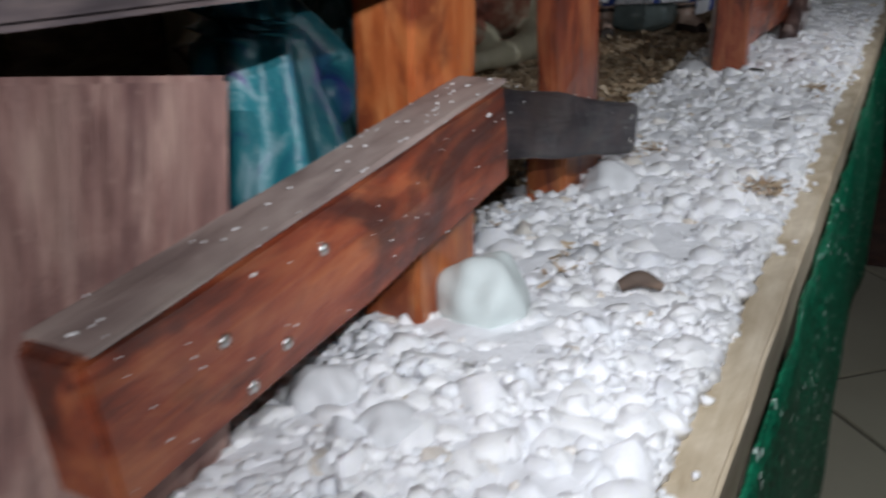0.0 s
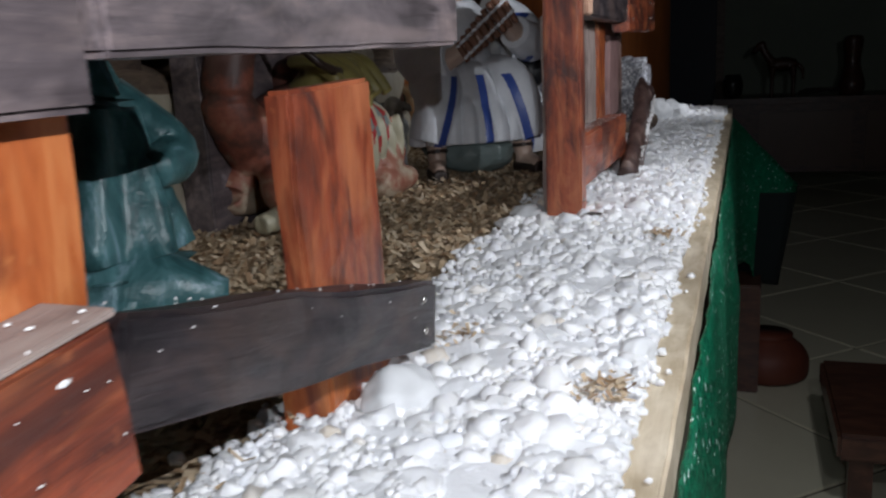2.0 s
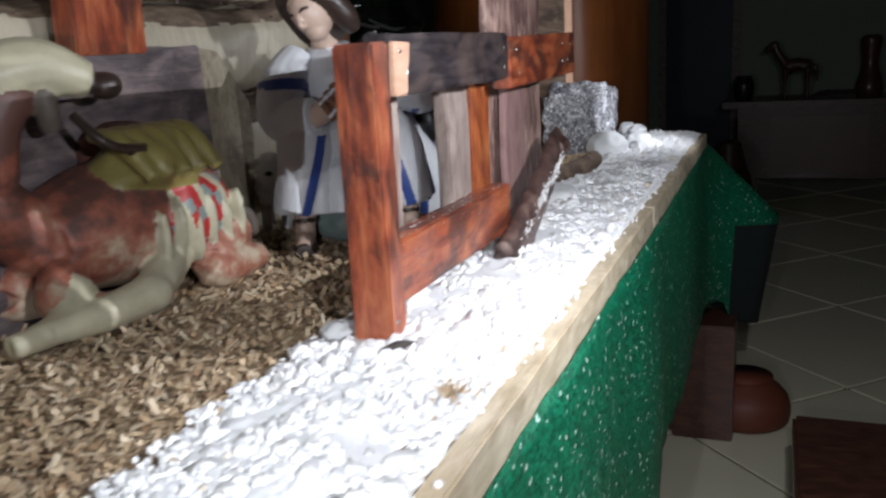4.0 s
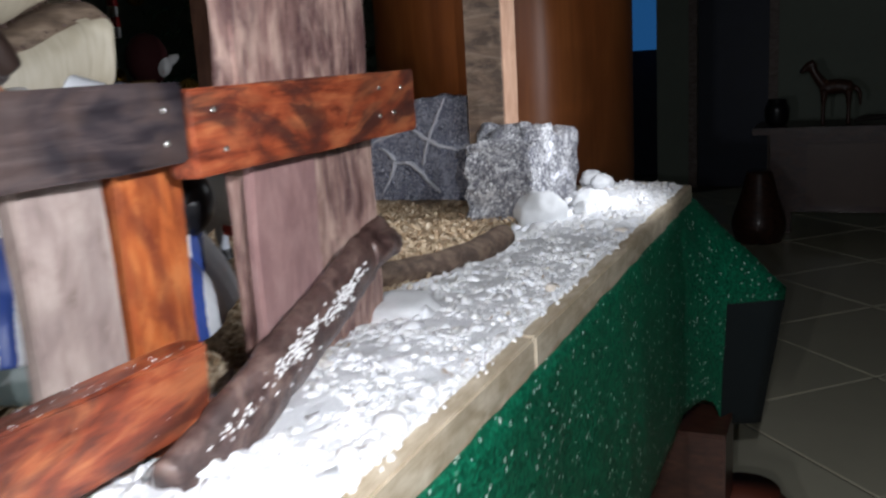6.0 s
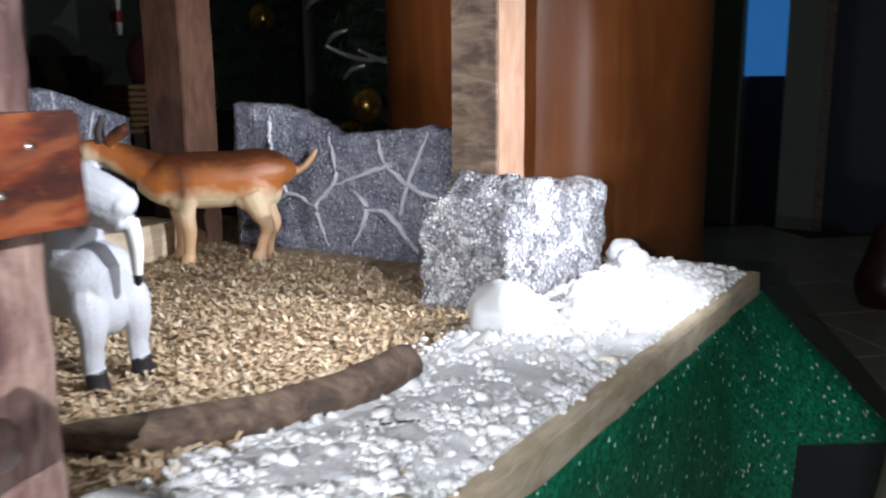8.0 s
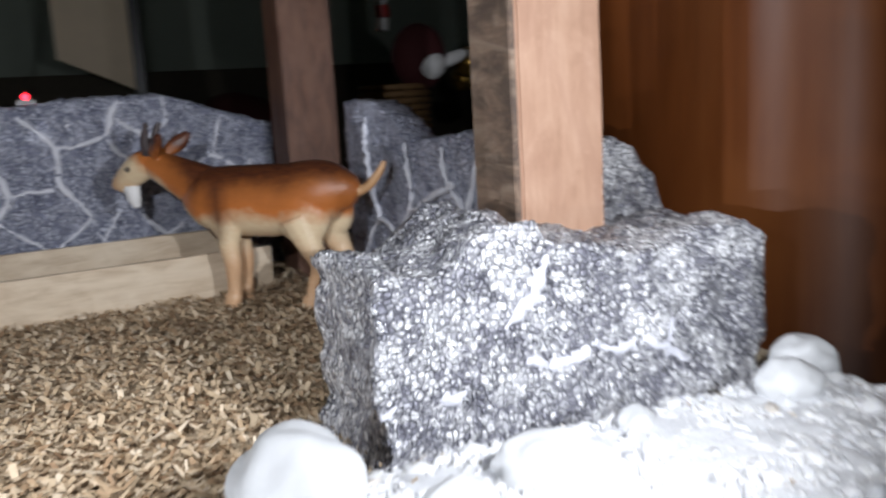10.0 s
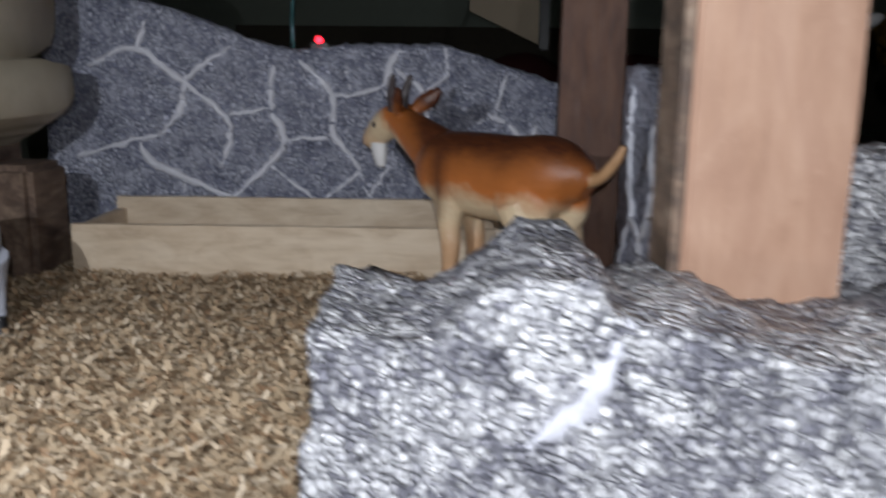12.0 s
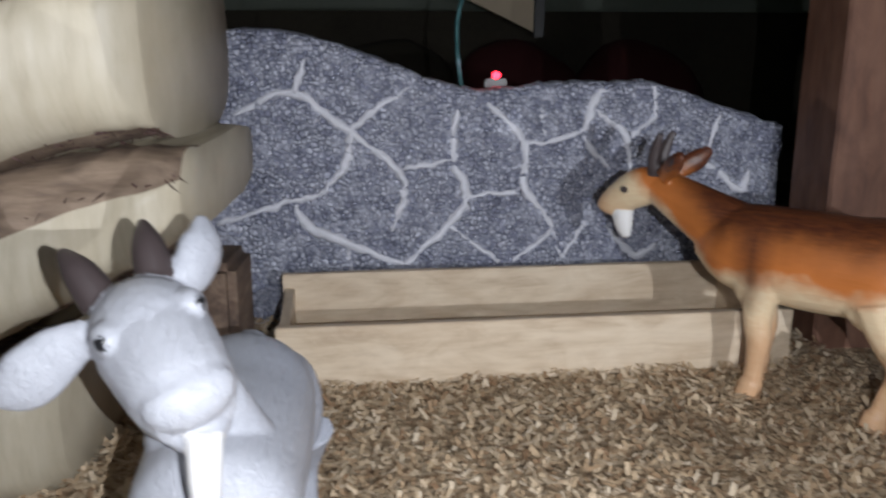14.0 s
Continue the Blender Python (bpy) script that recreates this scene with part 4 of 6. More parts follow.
def ground_sticks():
    bm = bmesh.new()
    tube(bm, [(-0.24, -0.70, 0.006), (-0.19, -0.665, 0.010), (-0.15, -0.61, 0.011), (-0.128, -0.545, 0.015), (-0.122, -0.508, 0.020)], [0.008, 0.013, 0.014, 0.0145, 0.013], sides=12)
    for v in bm.verts:
        v.co += noise.noise_vector(v.co * 60) * 0.0015
    thing("log", bm, M_BARK, "short grey-brown bark log lying between shavings and pebbles", "log", True)
    for k, pts in enumerate((((-0.112, -0.625, 0.006), (-0.09, -0.59, 0.008), (-0.066, -0.562, 0.007)),
                             ((-0.10, -1.318, 0.004), (-0.088, -1.30, 0.009), (-0.075, -1.285, 0.005)),
                             ((-0.095, -1.305, 0.006), (-0.085, -1.295, 0.009), (-0.082, -1.305, 0.006)),
                             ((-0.056, -1.797, 0.010), (-0.049, -1.793, 0.013), (-0.041, -1.791, 0.010)))):
        bm = bmesh.new()
        r = (0.0012, 0.004, 0.003, 0.0032)[k]
        tube(bm, pts, [r * 0.7, r, r * 0.5], sides=6)
        thing("twig", bm, M_TWIG if k < 3 else M_WEATHER, ("thin dark twig on the pebbles", "curled dark bark chip on the pebbles", "curled dark bark chip on the pebbles", "grey-brown bark chip on the pebbles")[k], "twig", True)


ground_sticks()

# ---- stable wall of peeled logs ----


def log(y0, y1, x, z, r, seed, tall=1.0, rise=0.0, dip=0.04, deep=0.115, bark=30):
    """A split log along y: a broad rounded face, brown bark on its upper half, its end cut away from below by rise; it comes forward and sinks away from its end."""
    bm = bmesh.new()
    n, sides = 190, 64
    rings = []
    for i in range(n + 1):
        u = i / n
        y = y1 - (y1 - y0) * (1 - u) ** 1.6
        cut = max(0.0, (y - (y1 - 0.13)) / 0.13)
        far = min(1.0, max(0.0, (-0.69 - y) / 0.16))
        far = far * far * (3 - 2 * far)
        ring = []
        for k in range(sides):
            a = 2 * math.pi * k / sides
            cx, cz = math.cos(a), math.sin(a)
            sx = math.copysign(abs(cx) ** 0.45, cx) * deep
            sz = math.copysign(abs(cz) ** 0.75, cz) * r * tall
            wob = noise.noise(Vector((cx * 1.5, y * 9 + seed * 3, cz * 1.5))) * 0.006 + noise.noise(Vector((cx * 6, y * 50 + seed, cz * 6))) * 0.0015
            torn = 0.006 * noise.noise(Vector((y * 34, seed * 2.2, 0))) + 0.003 * noise.noise(Vector((y * 110, seed, 0)))
            low = rise * cut * cut * max(0.0, 0.5 - 0.5 * cz) + max(0.0, abs(cz) - 0.6) * 2 * torn
            round_end = 1 - 0.12 * max(0.0, (y - (y1 - 0.02)) / 0.02) ** 2
            ring.append(bm.verts.new((y, x + (sx + wob) * round_end + 0.03 * far, z + sz + wob + low - dip * far)))
        rings.append(ring)
    for a, b in zip(rings, rings[1:]):
        for k in range(sides):
            f = bm.faces.new((a[k], a[(k + 1) % sides], b[(k + 1) % sides], b[k]))
            ang = 360 * (k + 0.5) / sides
            edge = 5 * noise.noise(Vector((a[k].co.x * 26, seed, 0)))
            f.material_index = 1 if bark + edge < ang < 76 or 288 + edge * 0.5 < ang < 306 else 0
    bm.faces.new(rings[0][::-1])
    bm.faces.new(rings[-1])
    bmesh.ops.recalc_face_normals(bm, faces=bm.faces[:])
    rng = random.Random(seed)
    shreds = bmesh.new()
    for ring in rings[40::2]:
        for k in (51, 52, 53, 54, int(bark * sides / 360) + 1):
            if rng.random() < 0.7:
                p = Vector((ring[k].co.y, ring[k].co.x, ring[k].co.z))
                d = Vector((rng.uniform(-0.001, 0.003), rng.gauss(0, 0.006), rng.gauss(-0.001, 0.0025)))
                w = Vector((0.0004, 0.0003, rng.uniform(0.0005, 0.0014)))
                a = [shreds.verts.new(q) for q in (p - w, p + w, p + d * 0.6 + w * 0.6 + Vector((0.0012, 0, 0)), p + d)]
                shreds.faces.new(a)
    ob = thing("stable_log", bm, [M_LOG, M_SPLIT], "pale peeled split log with a brown split edge", "log", True, "stable logs")
    ob.matrix_world = Matrix(((0, 1, 0, 0), (1, 0, 0, 0), (0, 0, 1, 0), (0, 0, 0, 1)))
    part("torn_bark", shreds, M_BARKWET, ob, "torn dark bark fibres")["kind"] = "stuff"
    return ob


log(-1.62, -0.725, -0.572, 0.040, 0.050, 1, dip=0.02)
log(-1.62, -0.655, -0.576, 0.138, 0.050, 2, 0.97, 0.05, bark=17)
log(-1.62, -0.670, -0.580, 0.240, 0.052, 3, 1.0, 0.0)
log(-1.62, -0.680, -0.576, 0.340, 0.050, 4, 0.98)
log(-1.62, -0.680, -0.576, 0.436, 0.050, 5, 0.95)
thing("log_backing", slab(-0.665, -0.625, -1.62, -0.705, -0.004, 0.47, 0.002), M_BARK, "dark bark boards behind the stable logs", "board")
thing("bark_block", slab(-0.655, -0.592, -0.735, -0.655, -0.004, 0.096, 0.006), M_BARK, "dark brown bark block under the log ends", "block")


def shelter_boards():
    board = fence_piece("shelter_board", (-0.415, -1.34, 0.0995), (-0.415, -1.040, 0.0995), 0.211, 0.03, M_MAUVE, "thick dark grey-brown board with a pale slanting sawn end", 41, "shelter boards", (0, -0.006), rough=0.003)
    bm = bmesh.new()
    outline = ((-1.043, -0.006), (-0.968, -0.006), (-0.961, 0.05), (-0.949, 0.10), (-0.951, 0.145), (-0.985, 0.178), (-1.008, 0.200), (-1.046, 0.2045))
    lo = [bm.verts.new((-0.404 - 0.10 * (y + 1.043), y, z)) for y, z in outline]
    hi = [bm.verts.new((-0.436, y, z)) for y, z in outline]
    bm.faces.new(lo)
    bm.faces.new(hi[::-1])
    for k in range(len(lo)):
        q = (k + 1) % len(lo)
        bm.faces.new((lo[k], hi[k], hi[q], lo[q]))
    bmesh.ops.recalc_face_normals(bm, faces=bm.faces[:])
    bmesh.ops.bevel(bm, geom=bm.edges[:], offset=0.0015, segments=2, affect="EDGES")
    part("sawn_end", bm, M_PALEEND, board, "pale weathered sawn end")
    upright("shelter_post", -1.215, -1.130, -0.392, 0.022, 0.2, 0.5, M_RED, "reddish post rising behind the grey board", 42)
    fence_piece("shelter_board", (-0.46, -1.75, 0.16), (-0.46, -1.345, 0.16), 0.32, 0.02, M_BARK, "dark brown boards behind the kneeling figures", 43, "shelter boards", rough=0.003)


shelter_boards()

# ---- figures ----


def shepherd():
    """A seated figure as one plain shape in painted colours; it faces +x."""
    bm = bmesh.new()
    blob(bm, (0.034, 0.004, 0.022), (0.034, 0.045, 0.026), mat=6, bumpy=0.15, seed=3)
    blob(bm, (-0.02, 0.0, 0.04), (0.045, 0.050, 0.045), mat=6, bumpy=0.15, seed=4)
    # robe: hips, thighs, knees and the cloth between them
    tube(bm, [(-0.026, 0, 0.055), (-0.024, 0, 0.085), (-0.016, 0, 0.115)], [0.050, 0.052, 0.044], sides=24)
    for s in (-1, 1):
        tube(bm, [(-0.02, s * 0.026, 0.098), (0.02, s * 0.040, 0.103), (0.046, s * 0.046, 0.094), (0.056, s * 0.052, 0.070), (0.056, s * 0.060, 0.040)], [0.032, 0.031, 0.028, 0.025, 0.024], sides=20)
    tube(bm, [(0.005, 0, 0.098), (0.034, 0, 0.094), (0.050, 0, 0.068), (0.058, 0, 0.038)], [0.034, 0.030, 0.026, 0.028], sides=20)
    for k in range(9):
        y = -0.072 + 0.018 * k
        tube(bm, [(0.050 - 0.0014 * abs(k - 4) ** 2 * 0.5, y * 0.72, 0.098), (0.072 - 0.0016 * (k - 4) ** 2, y * 0.95, 0.066), (0.078 - 0.0022 * (k - 4) ** 2, y, 0.036)], [0.0055, 0.0095, 0.0105], sides=10)
    # cloak spread behind to one side
    tube(bm, [(-0.026, 0.030, 0.125), (-0.045, 0.068, 0.085), (-0.060, 0.092, 0.050), (-0.068, 0.104, 0.022)], [0.036, 0.036, 0.036, 0.034], sides=20)
    tube(bm, [(-0.005, 0.040, 0.110), (0.005, 0.070, 0.075), (-0.010, 0.092, 0.040), (-0.016, 0.098, 0.022)], [0.030, 0.030, 0.030, 0.028], sides=20)
    # trunk and shoulders
    tube(bm, [(-0.016, 0, 0.10), (-0.010, -0.002, 0.14), (-0.004, -0.005, 0.175), (0.0, -0.008, 0.198)], [0.042, 0.041, 0.040, 0.022], sides=22)
    arms = (((-0.002, -0.038, 0.184), (0.018, -0.060, 0.160), (0.032, -0.062, 0.128), (0.056, -0.034, 0.130)), ((-0.006, 0.034, 0.190), (-0.004, 0.070, 0.172), (0.020, 0.082, 0.146), (0.052, 0.048, 0.158)))
    for arm, hand in zip(arms, ((0.072, -0.006, 0.152), (0.070, 0.022, 0.182))):
        tube(bm, arm, [0.021, 0.023, 0.024, 0.019], sides=16)
        tube(bm, [arm[2], arm[3], hand], [0.012, 0.0115, 0.010], sides=12, mat=2)
        blob(bm, hand, (0.012, 0.011, 0.012), mat=2)
        a = Vector(arm[1])
        tube(bm, [a + Vector((0.002, 0, 0.004)), a - Vector((-0.004, 0, 0.006))], [0.0245, 0.0250], sides=16, mat=1)
    for s in (-1, 1):
        tube(bm, [(0.050, s * 0.050, 0.055), (0.056, s * 0.053, 0.030), (0.058, s * 0.054, 0.012)], [0.013, 0.011, 0.0105], sides=12, mat=2)
        tube(bm, [(0.056, s * 0.053, 0.030), (0.0565, s * 0.053, 0.027)], [0.0125, 0.0125], sides=12, mat=3)
        tube(bm, [(0.052, s * 0.053, 0.012), (0.072, s * 0.057, 0.010), (0.086, s * 0.060, 0.008)], [0.010, 0.0095, 0.007], sides=12, mat=2)
        tube(bm, [(0.046, s * 0.053, 0.004), (0.070, s * 0.057, 0.003), (0.090, s * 0.061, 0.003)], [0.011, 0.012, 0.008], sides=12, mat=3, squash=1.0)
    # head bowed to one side, long hair
    h = bmesh.new()
    blob(h, (0.004, 0, 0.0), (0.0185, 0.0165, 0.0235), mat=2)
    blob(h, (0.010, 0, -0.014), (0.0115, 0.0110, 0.0110), mat=2)
    tube(h, [(0.0215, 0, 0.006), (0.0255, 0, -0.002), (0.0225, 0, -0.005)], [0.0020, 0.0030, 0.0020], sides=8, mat=2)
    for s in (-1, 1):
        tube(h, [(0.0205, s * 0.0035, 0.0078), (0.0200, s * 0.008, 0.0086), (0.0175, s * 0.0115, 0.0074)], [0.0008, 0.0010, 0.0007], sides=6, mat=3)
        tube(h, [(0.006, s * 0.004, 0.026), (0.004, s * 0.016, 0.018), (-0.002, s * 0.0215, 0.002), (-0.006, s * 0.022, -0.018), (-0.008, s * 0.020, -0.034)], [0.009, 0.010, 0.0105, 0.011, 0.007], sides=12, mat=3)
    blob(h, (-0.008, 0, 0.006), (0.0195, 0.0205, 0.0235), mat=3)
    blob(h, (-0.012, 0, -0.016), (0.013, 0.019, 0.020), mat=3)
    h.transform(pose(0.026, -0.024, 0.232, 20, 28, -40) @ Matrix.Scale(1.12, 4))
    me = bpy.data.meshes.new("raw_head")
    h.to_mesh(me)
    h.free()
    bm.from_mesh(me)
    bpy.data.meshes.remove(me)
    tube(bm, [(0.002, -0.009, 0.19), (0.012, -0.015, 0.212)], [0.0145, 0.0130], sides=12, mat=2)
    blob(bm, (-0.040, 0.104, 0.112), (0.024, 0.020, 0.026), (0, 0, 20), 5)
    # pan pipes held aslant
    for k in range(9):
        c = Vector((0.082, -0.026 + 0.0068 * k, 0.138 + 0.0058 * k))
        d = Vector((0.0, -0.008, 0.013)) * (0.8 + 0.07 * k)
        tube(bm, [c - d, c + d], [0.0036, 0.0036], sides=8, mat=4)
    for e in (-0.5, 0.5):
        tube(bm, [(0.0855, -0.030 - 0.008 * e, 0.136 + 0.013 * e), (0.0855, 0.032 - 0.008 * e, 0.188 + 0.013 * e)], [0.0013, 0.0013], sides=6, mat=0)
    whole = fused(bm, 0.0014, 2)
    # blue stripes down the robe and round the hem of the sleeves
    for f in whole.faces:
        if f.material_index == 0:
            c = f.calc_center_median()
            if c.z < 0.13 and c.y > 0.06 and min(abs(c.y - 0.076 - 0.1 * (0.08 - c.z)), abs(c.y - 0.108)) < 0.0040:
                f.material_index = 1
            if c.z < 0.112 and c.x > 0.0:
                drop = (0.112 - c.z) / 0.08
                for y in (-0.030 - 0.026 * drop, 0.001, 0.032 + 0.022 * drop):
                    off = abs(c.y - y)
                    if off < 0.0050:
                        f.material_index = 1
    thing("shepherd_figurine", whole, [M_ROBE, M_STRIPE, M_SKIN, M_HAIR, M_PIPES, M_BLACK, M_SEAT],
          "seated shepherd figurine in blue-striped white robe with pan pipes", "figurine", True, at=pose(-0.299, -0.956, 0.002, 0, 0, -53))


shepherd()


def lamb():
    """A small white lamb as one plain shape, nose towards +x."""
    bm = bmesh.new()
    tube(bm, [(-0.04, 0, 0.045), (-0.02, 0, 0.048), (0.015, 0, 0.05), (0.03, 0, 0.055)], [0.014, 0.021, 0.021, 0.014], sides=16)
    tube(bm, [(0.02, 0, 0.055), (0.036, 0, 0.070), (0.044, 0, 0.078)], [0.015, 0.012, 0.011], sides=14)
    tube(bm, [(0.036, 0, 0.082), (0.052, 0, 0.077), (0.062, 0, 0.070)], [0.011, 0.0105, 0.006], sides=14)
    blob(bm, (0.064, 0, 0.070), (0.003, 0.004, 0.003), mat=1, fine=2)
    for s in (-1, 1):
        tube(bm, [(0.036, s * 0.009, 0.082), (0.033, s * 0.018, 0.078), (0.031, s * 0.024, 0.072)], [0.004, 0.005, 0.002], sides=8, squash=0.6)
        blob(bm, (0.050, s * 0.0095, 0.080), (0.002, 0.0014, 0.002), mat=1, fine=2)
        for x in (-0.028, 0.018):
            tube(bm, [(x, s * 0.010, 0.04), (x, s * 0.011, 0.02), (x, s * 0.011, 0.0)], [0.008, 0.0058, 0.006], sides=10)
    whole = fused(bm, 0.0014, 2)
    for v in whole.verts:
        if v.co.x < 0.03 and v.co.z > 0.03:
            v.co += noise.noise_vector(v.co * 190) * 0.0022
    thing("lamb_figurine", whole, [M_BEARD, M_BLACK], "small white lamb figurine beside the shepherd", "figurine", True, at=pose(-0.405, -0.930, 0.0, 0, 0, -62))


lamb()


def kneeling(name, place, mats, label, seed, height, radius):
    bm = bmesh.new()
    pts, rad = smoothed([(0, 0, 0), (0.005, 0, 0.03), (0.0, 0, 0.08 * height / 0.15), (-0.005, 0, height * 0.8), (0.0, 0, height)],
                        [radius, radius * 0.92, radius * 0.74, radius * 0.6, radius * 0.3], 6)
    faces = loft(bm, pts, rad, sides=60, folds=7, depth=0.14)
    for f in faces:
        c = f.calc_center_median()
        if len(f.verts) == 4 and math.sin(3 * math.atan2(c.y, c.x) + seed) > 0.55:
            f.material_index = 1
    tube(bm, [(radius * 0.2, -radius * 0.5, 0.02), (radius * 0.9, -radius * 0.1, 0.018), (radius * 1.45, radius * 0.3, 0.012)], [0.022, 0.022, 0.010], sides=14)
    tube(bm, [(0, radius * 0.4, height * 0.8), (radius * 0.6, radius * 0.7, height * 0.6), (radius * 0.8, radius * 0.1, height * 0.55)], [0.016, 0.016, 0.01], sides=12)
    blob(bm, (0.0, 0, height + 0.018), (0.02, 0.02, 0.024), (0, 0, 0), 1)
    thing(name, bm, mats, label, "figurine", True, at=pose(*place, 0, 0, seed * 20))


kneeling("kneeling_figurine", (-0.205, -1.812, 0.0), [M_TEAL, M_TEAL], "kneeling robed figurine painted teal and light blue", 1, 0.13, 0.034)
kneeling("kneeling_figurine", (-0.315, -1.575, 0.0), [M_DKGREEN, M_DKGREEN], "kneeling robed figurine painted glossy dark blue-green", 0, 0.15, 0.048)


def camel():
    bm = bmesh.new()
    tube(bm, [(0, 0.10, 0.045), (0, 0.05, 0.06), (0, -0.02, 0.062), (0, -0.08, 0.055)], [0.03, 0.048, 0.05, 0.036], sides=20)
    tube(bm, [(0, -0.075, 0.06), (0.0, -0.11, 0.095), (0.005, -0.105, 0.145), (0.012, -0.085, 0.175)], [0.030, 0.023, 0.019, 0.019], sides=16, mat=0)
    tube(bm, [(0.005, -0.10, 0.178), (0.02, -0.075, 0.183), (0.038, -0.048, 0.172)], [0.022, 0.021, 0.013], sides=14, mat=2)
    blob(bm, (0.044, -0.040, 0.168), (0.012, 0.013, 0.010), (0, 0, 0), 6)
    tube(bm, [(0.014, -0.086, 0.20), (0.025, -0.078, 0.165), (0.02, -0.07, 0.14)], [0.008, 0.009, 0.008], sides=8, mat=3)
    tube(bm, [(0.03, -0.06, 0.15), (0.05, -0.05, 0.128), (0.045, -0.01, 0.12), (0.02, 0.0, 0.13)], [0.004, 0.004, 0.004, 0.004], sides=8, mat=6)
    for s in (-1, 1):
        tube(bm, [(s * 0.015, -0.07, 0.045), (0.012 + s * 0.026, -0.10, 0.02), (0.02 + s * 0.03, -0.055, 0.012)], [0.018, 0.014, 0.010], sides=12, mat=0)
        tube(bm, [(s * 0.03, 0.08, 0.04), (s * 0.05, 0.04, 0.015), (s * 0.05, 0.10, 0.012)], [0.026, 0.018, 0.011], sides=12, mat=0)
    tube(bm, [(0.03, 0.02, 0.036), (0.055, -0.03, 0.018), (0.060, -0.075, 0.013), (0.056, -0.125, 0.012)], [0.018, 0.015, 0.013, 0.009], sides=12, mat=2)
    blob(bm, (0.062, -0.040, 0.016), (0.014, 0.018, 0.015), mat=2)
    tube(bm, [(0.035, -0.08, 0.03), (0.05, -0.11, 0.013), (0.05, -0.15, 0.009)], [0.014, 0.011, 0.008], sides=12, mat=2)
    blob(bm, (0.025, 0.010, 0.106), (0.034, 0.044, 0.028), (0, 20, 0), 4, 0.25, 2, 4)
    for k in range(5):
        tube(bm, [(0.0, -0.02 + 0.018 * k, 0.130), (0.035, -0.026 + 0.018 * k, 0.126), (0.060, -0.02 + 0.017 * k, 0.098)], [0.006, 0.0085, 0.006], sides=8, mat=4)
    blob(bm, (-0.02, 0.02, 0.11), (0.03, 0.04, 0.03), (0, 0, 0), 0, 0.2, 5)
    blob(bm, (0.022, 0.03, 0.062), (0.036, 0.052, 0.042), (0, 0, 0), 5, 0.2, 3, 4)
    for k in range(6):
        blob(bm, (0.053, -0.012 + 0.017 * k, 0.048 + 0.008 * (k % 2)), (0.008, 0.0045, 0.024), (0, 0, 0), 2, 0.3, k)
    tube(bm, [(0, 0.11, 0.05), (0.01, 0.135, 0.04), (0.012, 0.14, 0.02)], [0.009, 0.007, 0.006], sides=8, mat=3)
    whole = fused(bm, 0.002, 2)
    # woven squares of the blanket
    for f in whole.faces:
        if f.material_index == 5:
            c = f.calc_center_median()
            a, b = int(math.floor((c.y + 0.35 * c.z) / 0.009)), int(math.floor((c.z - 0.35 * c.y) / 0.012))
            f.material_index = 2 if a % 3 == 0 else (7 if (a + b) % 3 == 0 else 5)
    thing("camel_figurine", whole, [M_CAMEL, M_MANE, M_CAMELPALE, M_MANE, M_OLIVE, M_SCARLET, M_HAIR, M_SEAT],
          "resting camel figurine with olive saddlebag and red-and-white fringed blanket", "figurine", True, at=pose(-0.375, -1.208, 0.002, 0, 0, -6) @ Matrix.Scale(1.04, 4))


camel()


def goat_legs(bm, hoof):
    for s in (-1, 1):
        fx, rx = -0.024 - 0.004 * s, 0.047 + 0.004 * s
        blob(bm, (fx - 0.002, s * 0.013, 0.086), (0.017, 0.011, 0.028), (0, 8, 0), fine=3)
        tube(bm, [(fx, s * 0.014, 0.085), (fx - 0.001, s * 0.0155, 0.055), (fx + 0.001, s * 0.016, 0.038), (fx, s * 0.016, 0.020), (fx - 0.001, s * 0.016, 0.003)], [0.0115, 0.0084, 0.0070, 0.0056, 0.0062], sides=12, ref=(0, -1, 0))
        blob(bm, (rx - 0.004, s * 0.012, 0.086), (0.024, 0.0135, 0.032), (0, -14, 0), fine=3)
        tube(bm, [(rx - 0.004, s * 0.0135, 0.078), (rx + 0.004, s * 0.015, 0.054), (rx + 0.010, s * 0.015, 0.038), (rx + 0.005, s * 0.015, 0.020), (rx + 0.002, s * 0.015, 0.003)], [0.0155, 0.0100, 0.0072, 0.0056, 0.0064], sides=12, ref=(0, -1, 0))
        for x, y in ((fx - 0.001, 0.016), (rx + 0.002, 0.015)):
            tube(bm, [(x, s * y, 0.010), (x - 0.002, s * y, -0.001)], [0.0068, 0.0078], sides=10, mat=hoof, ref=(0, -1, 0))


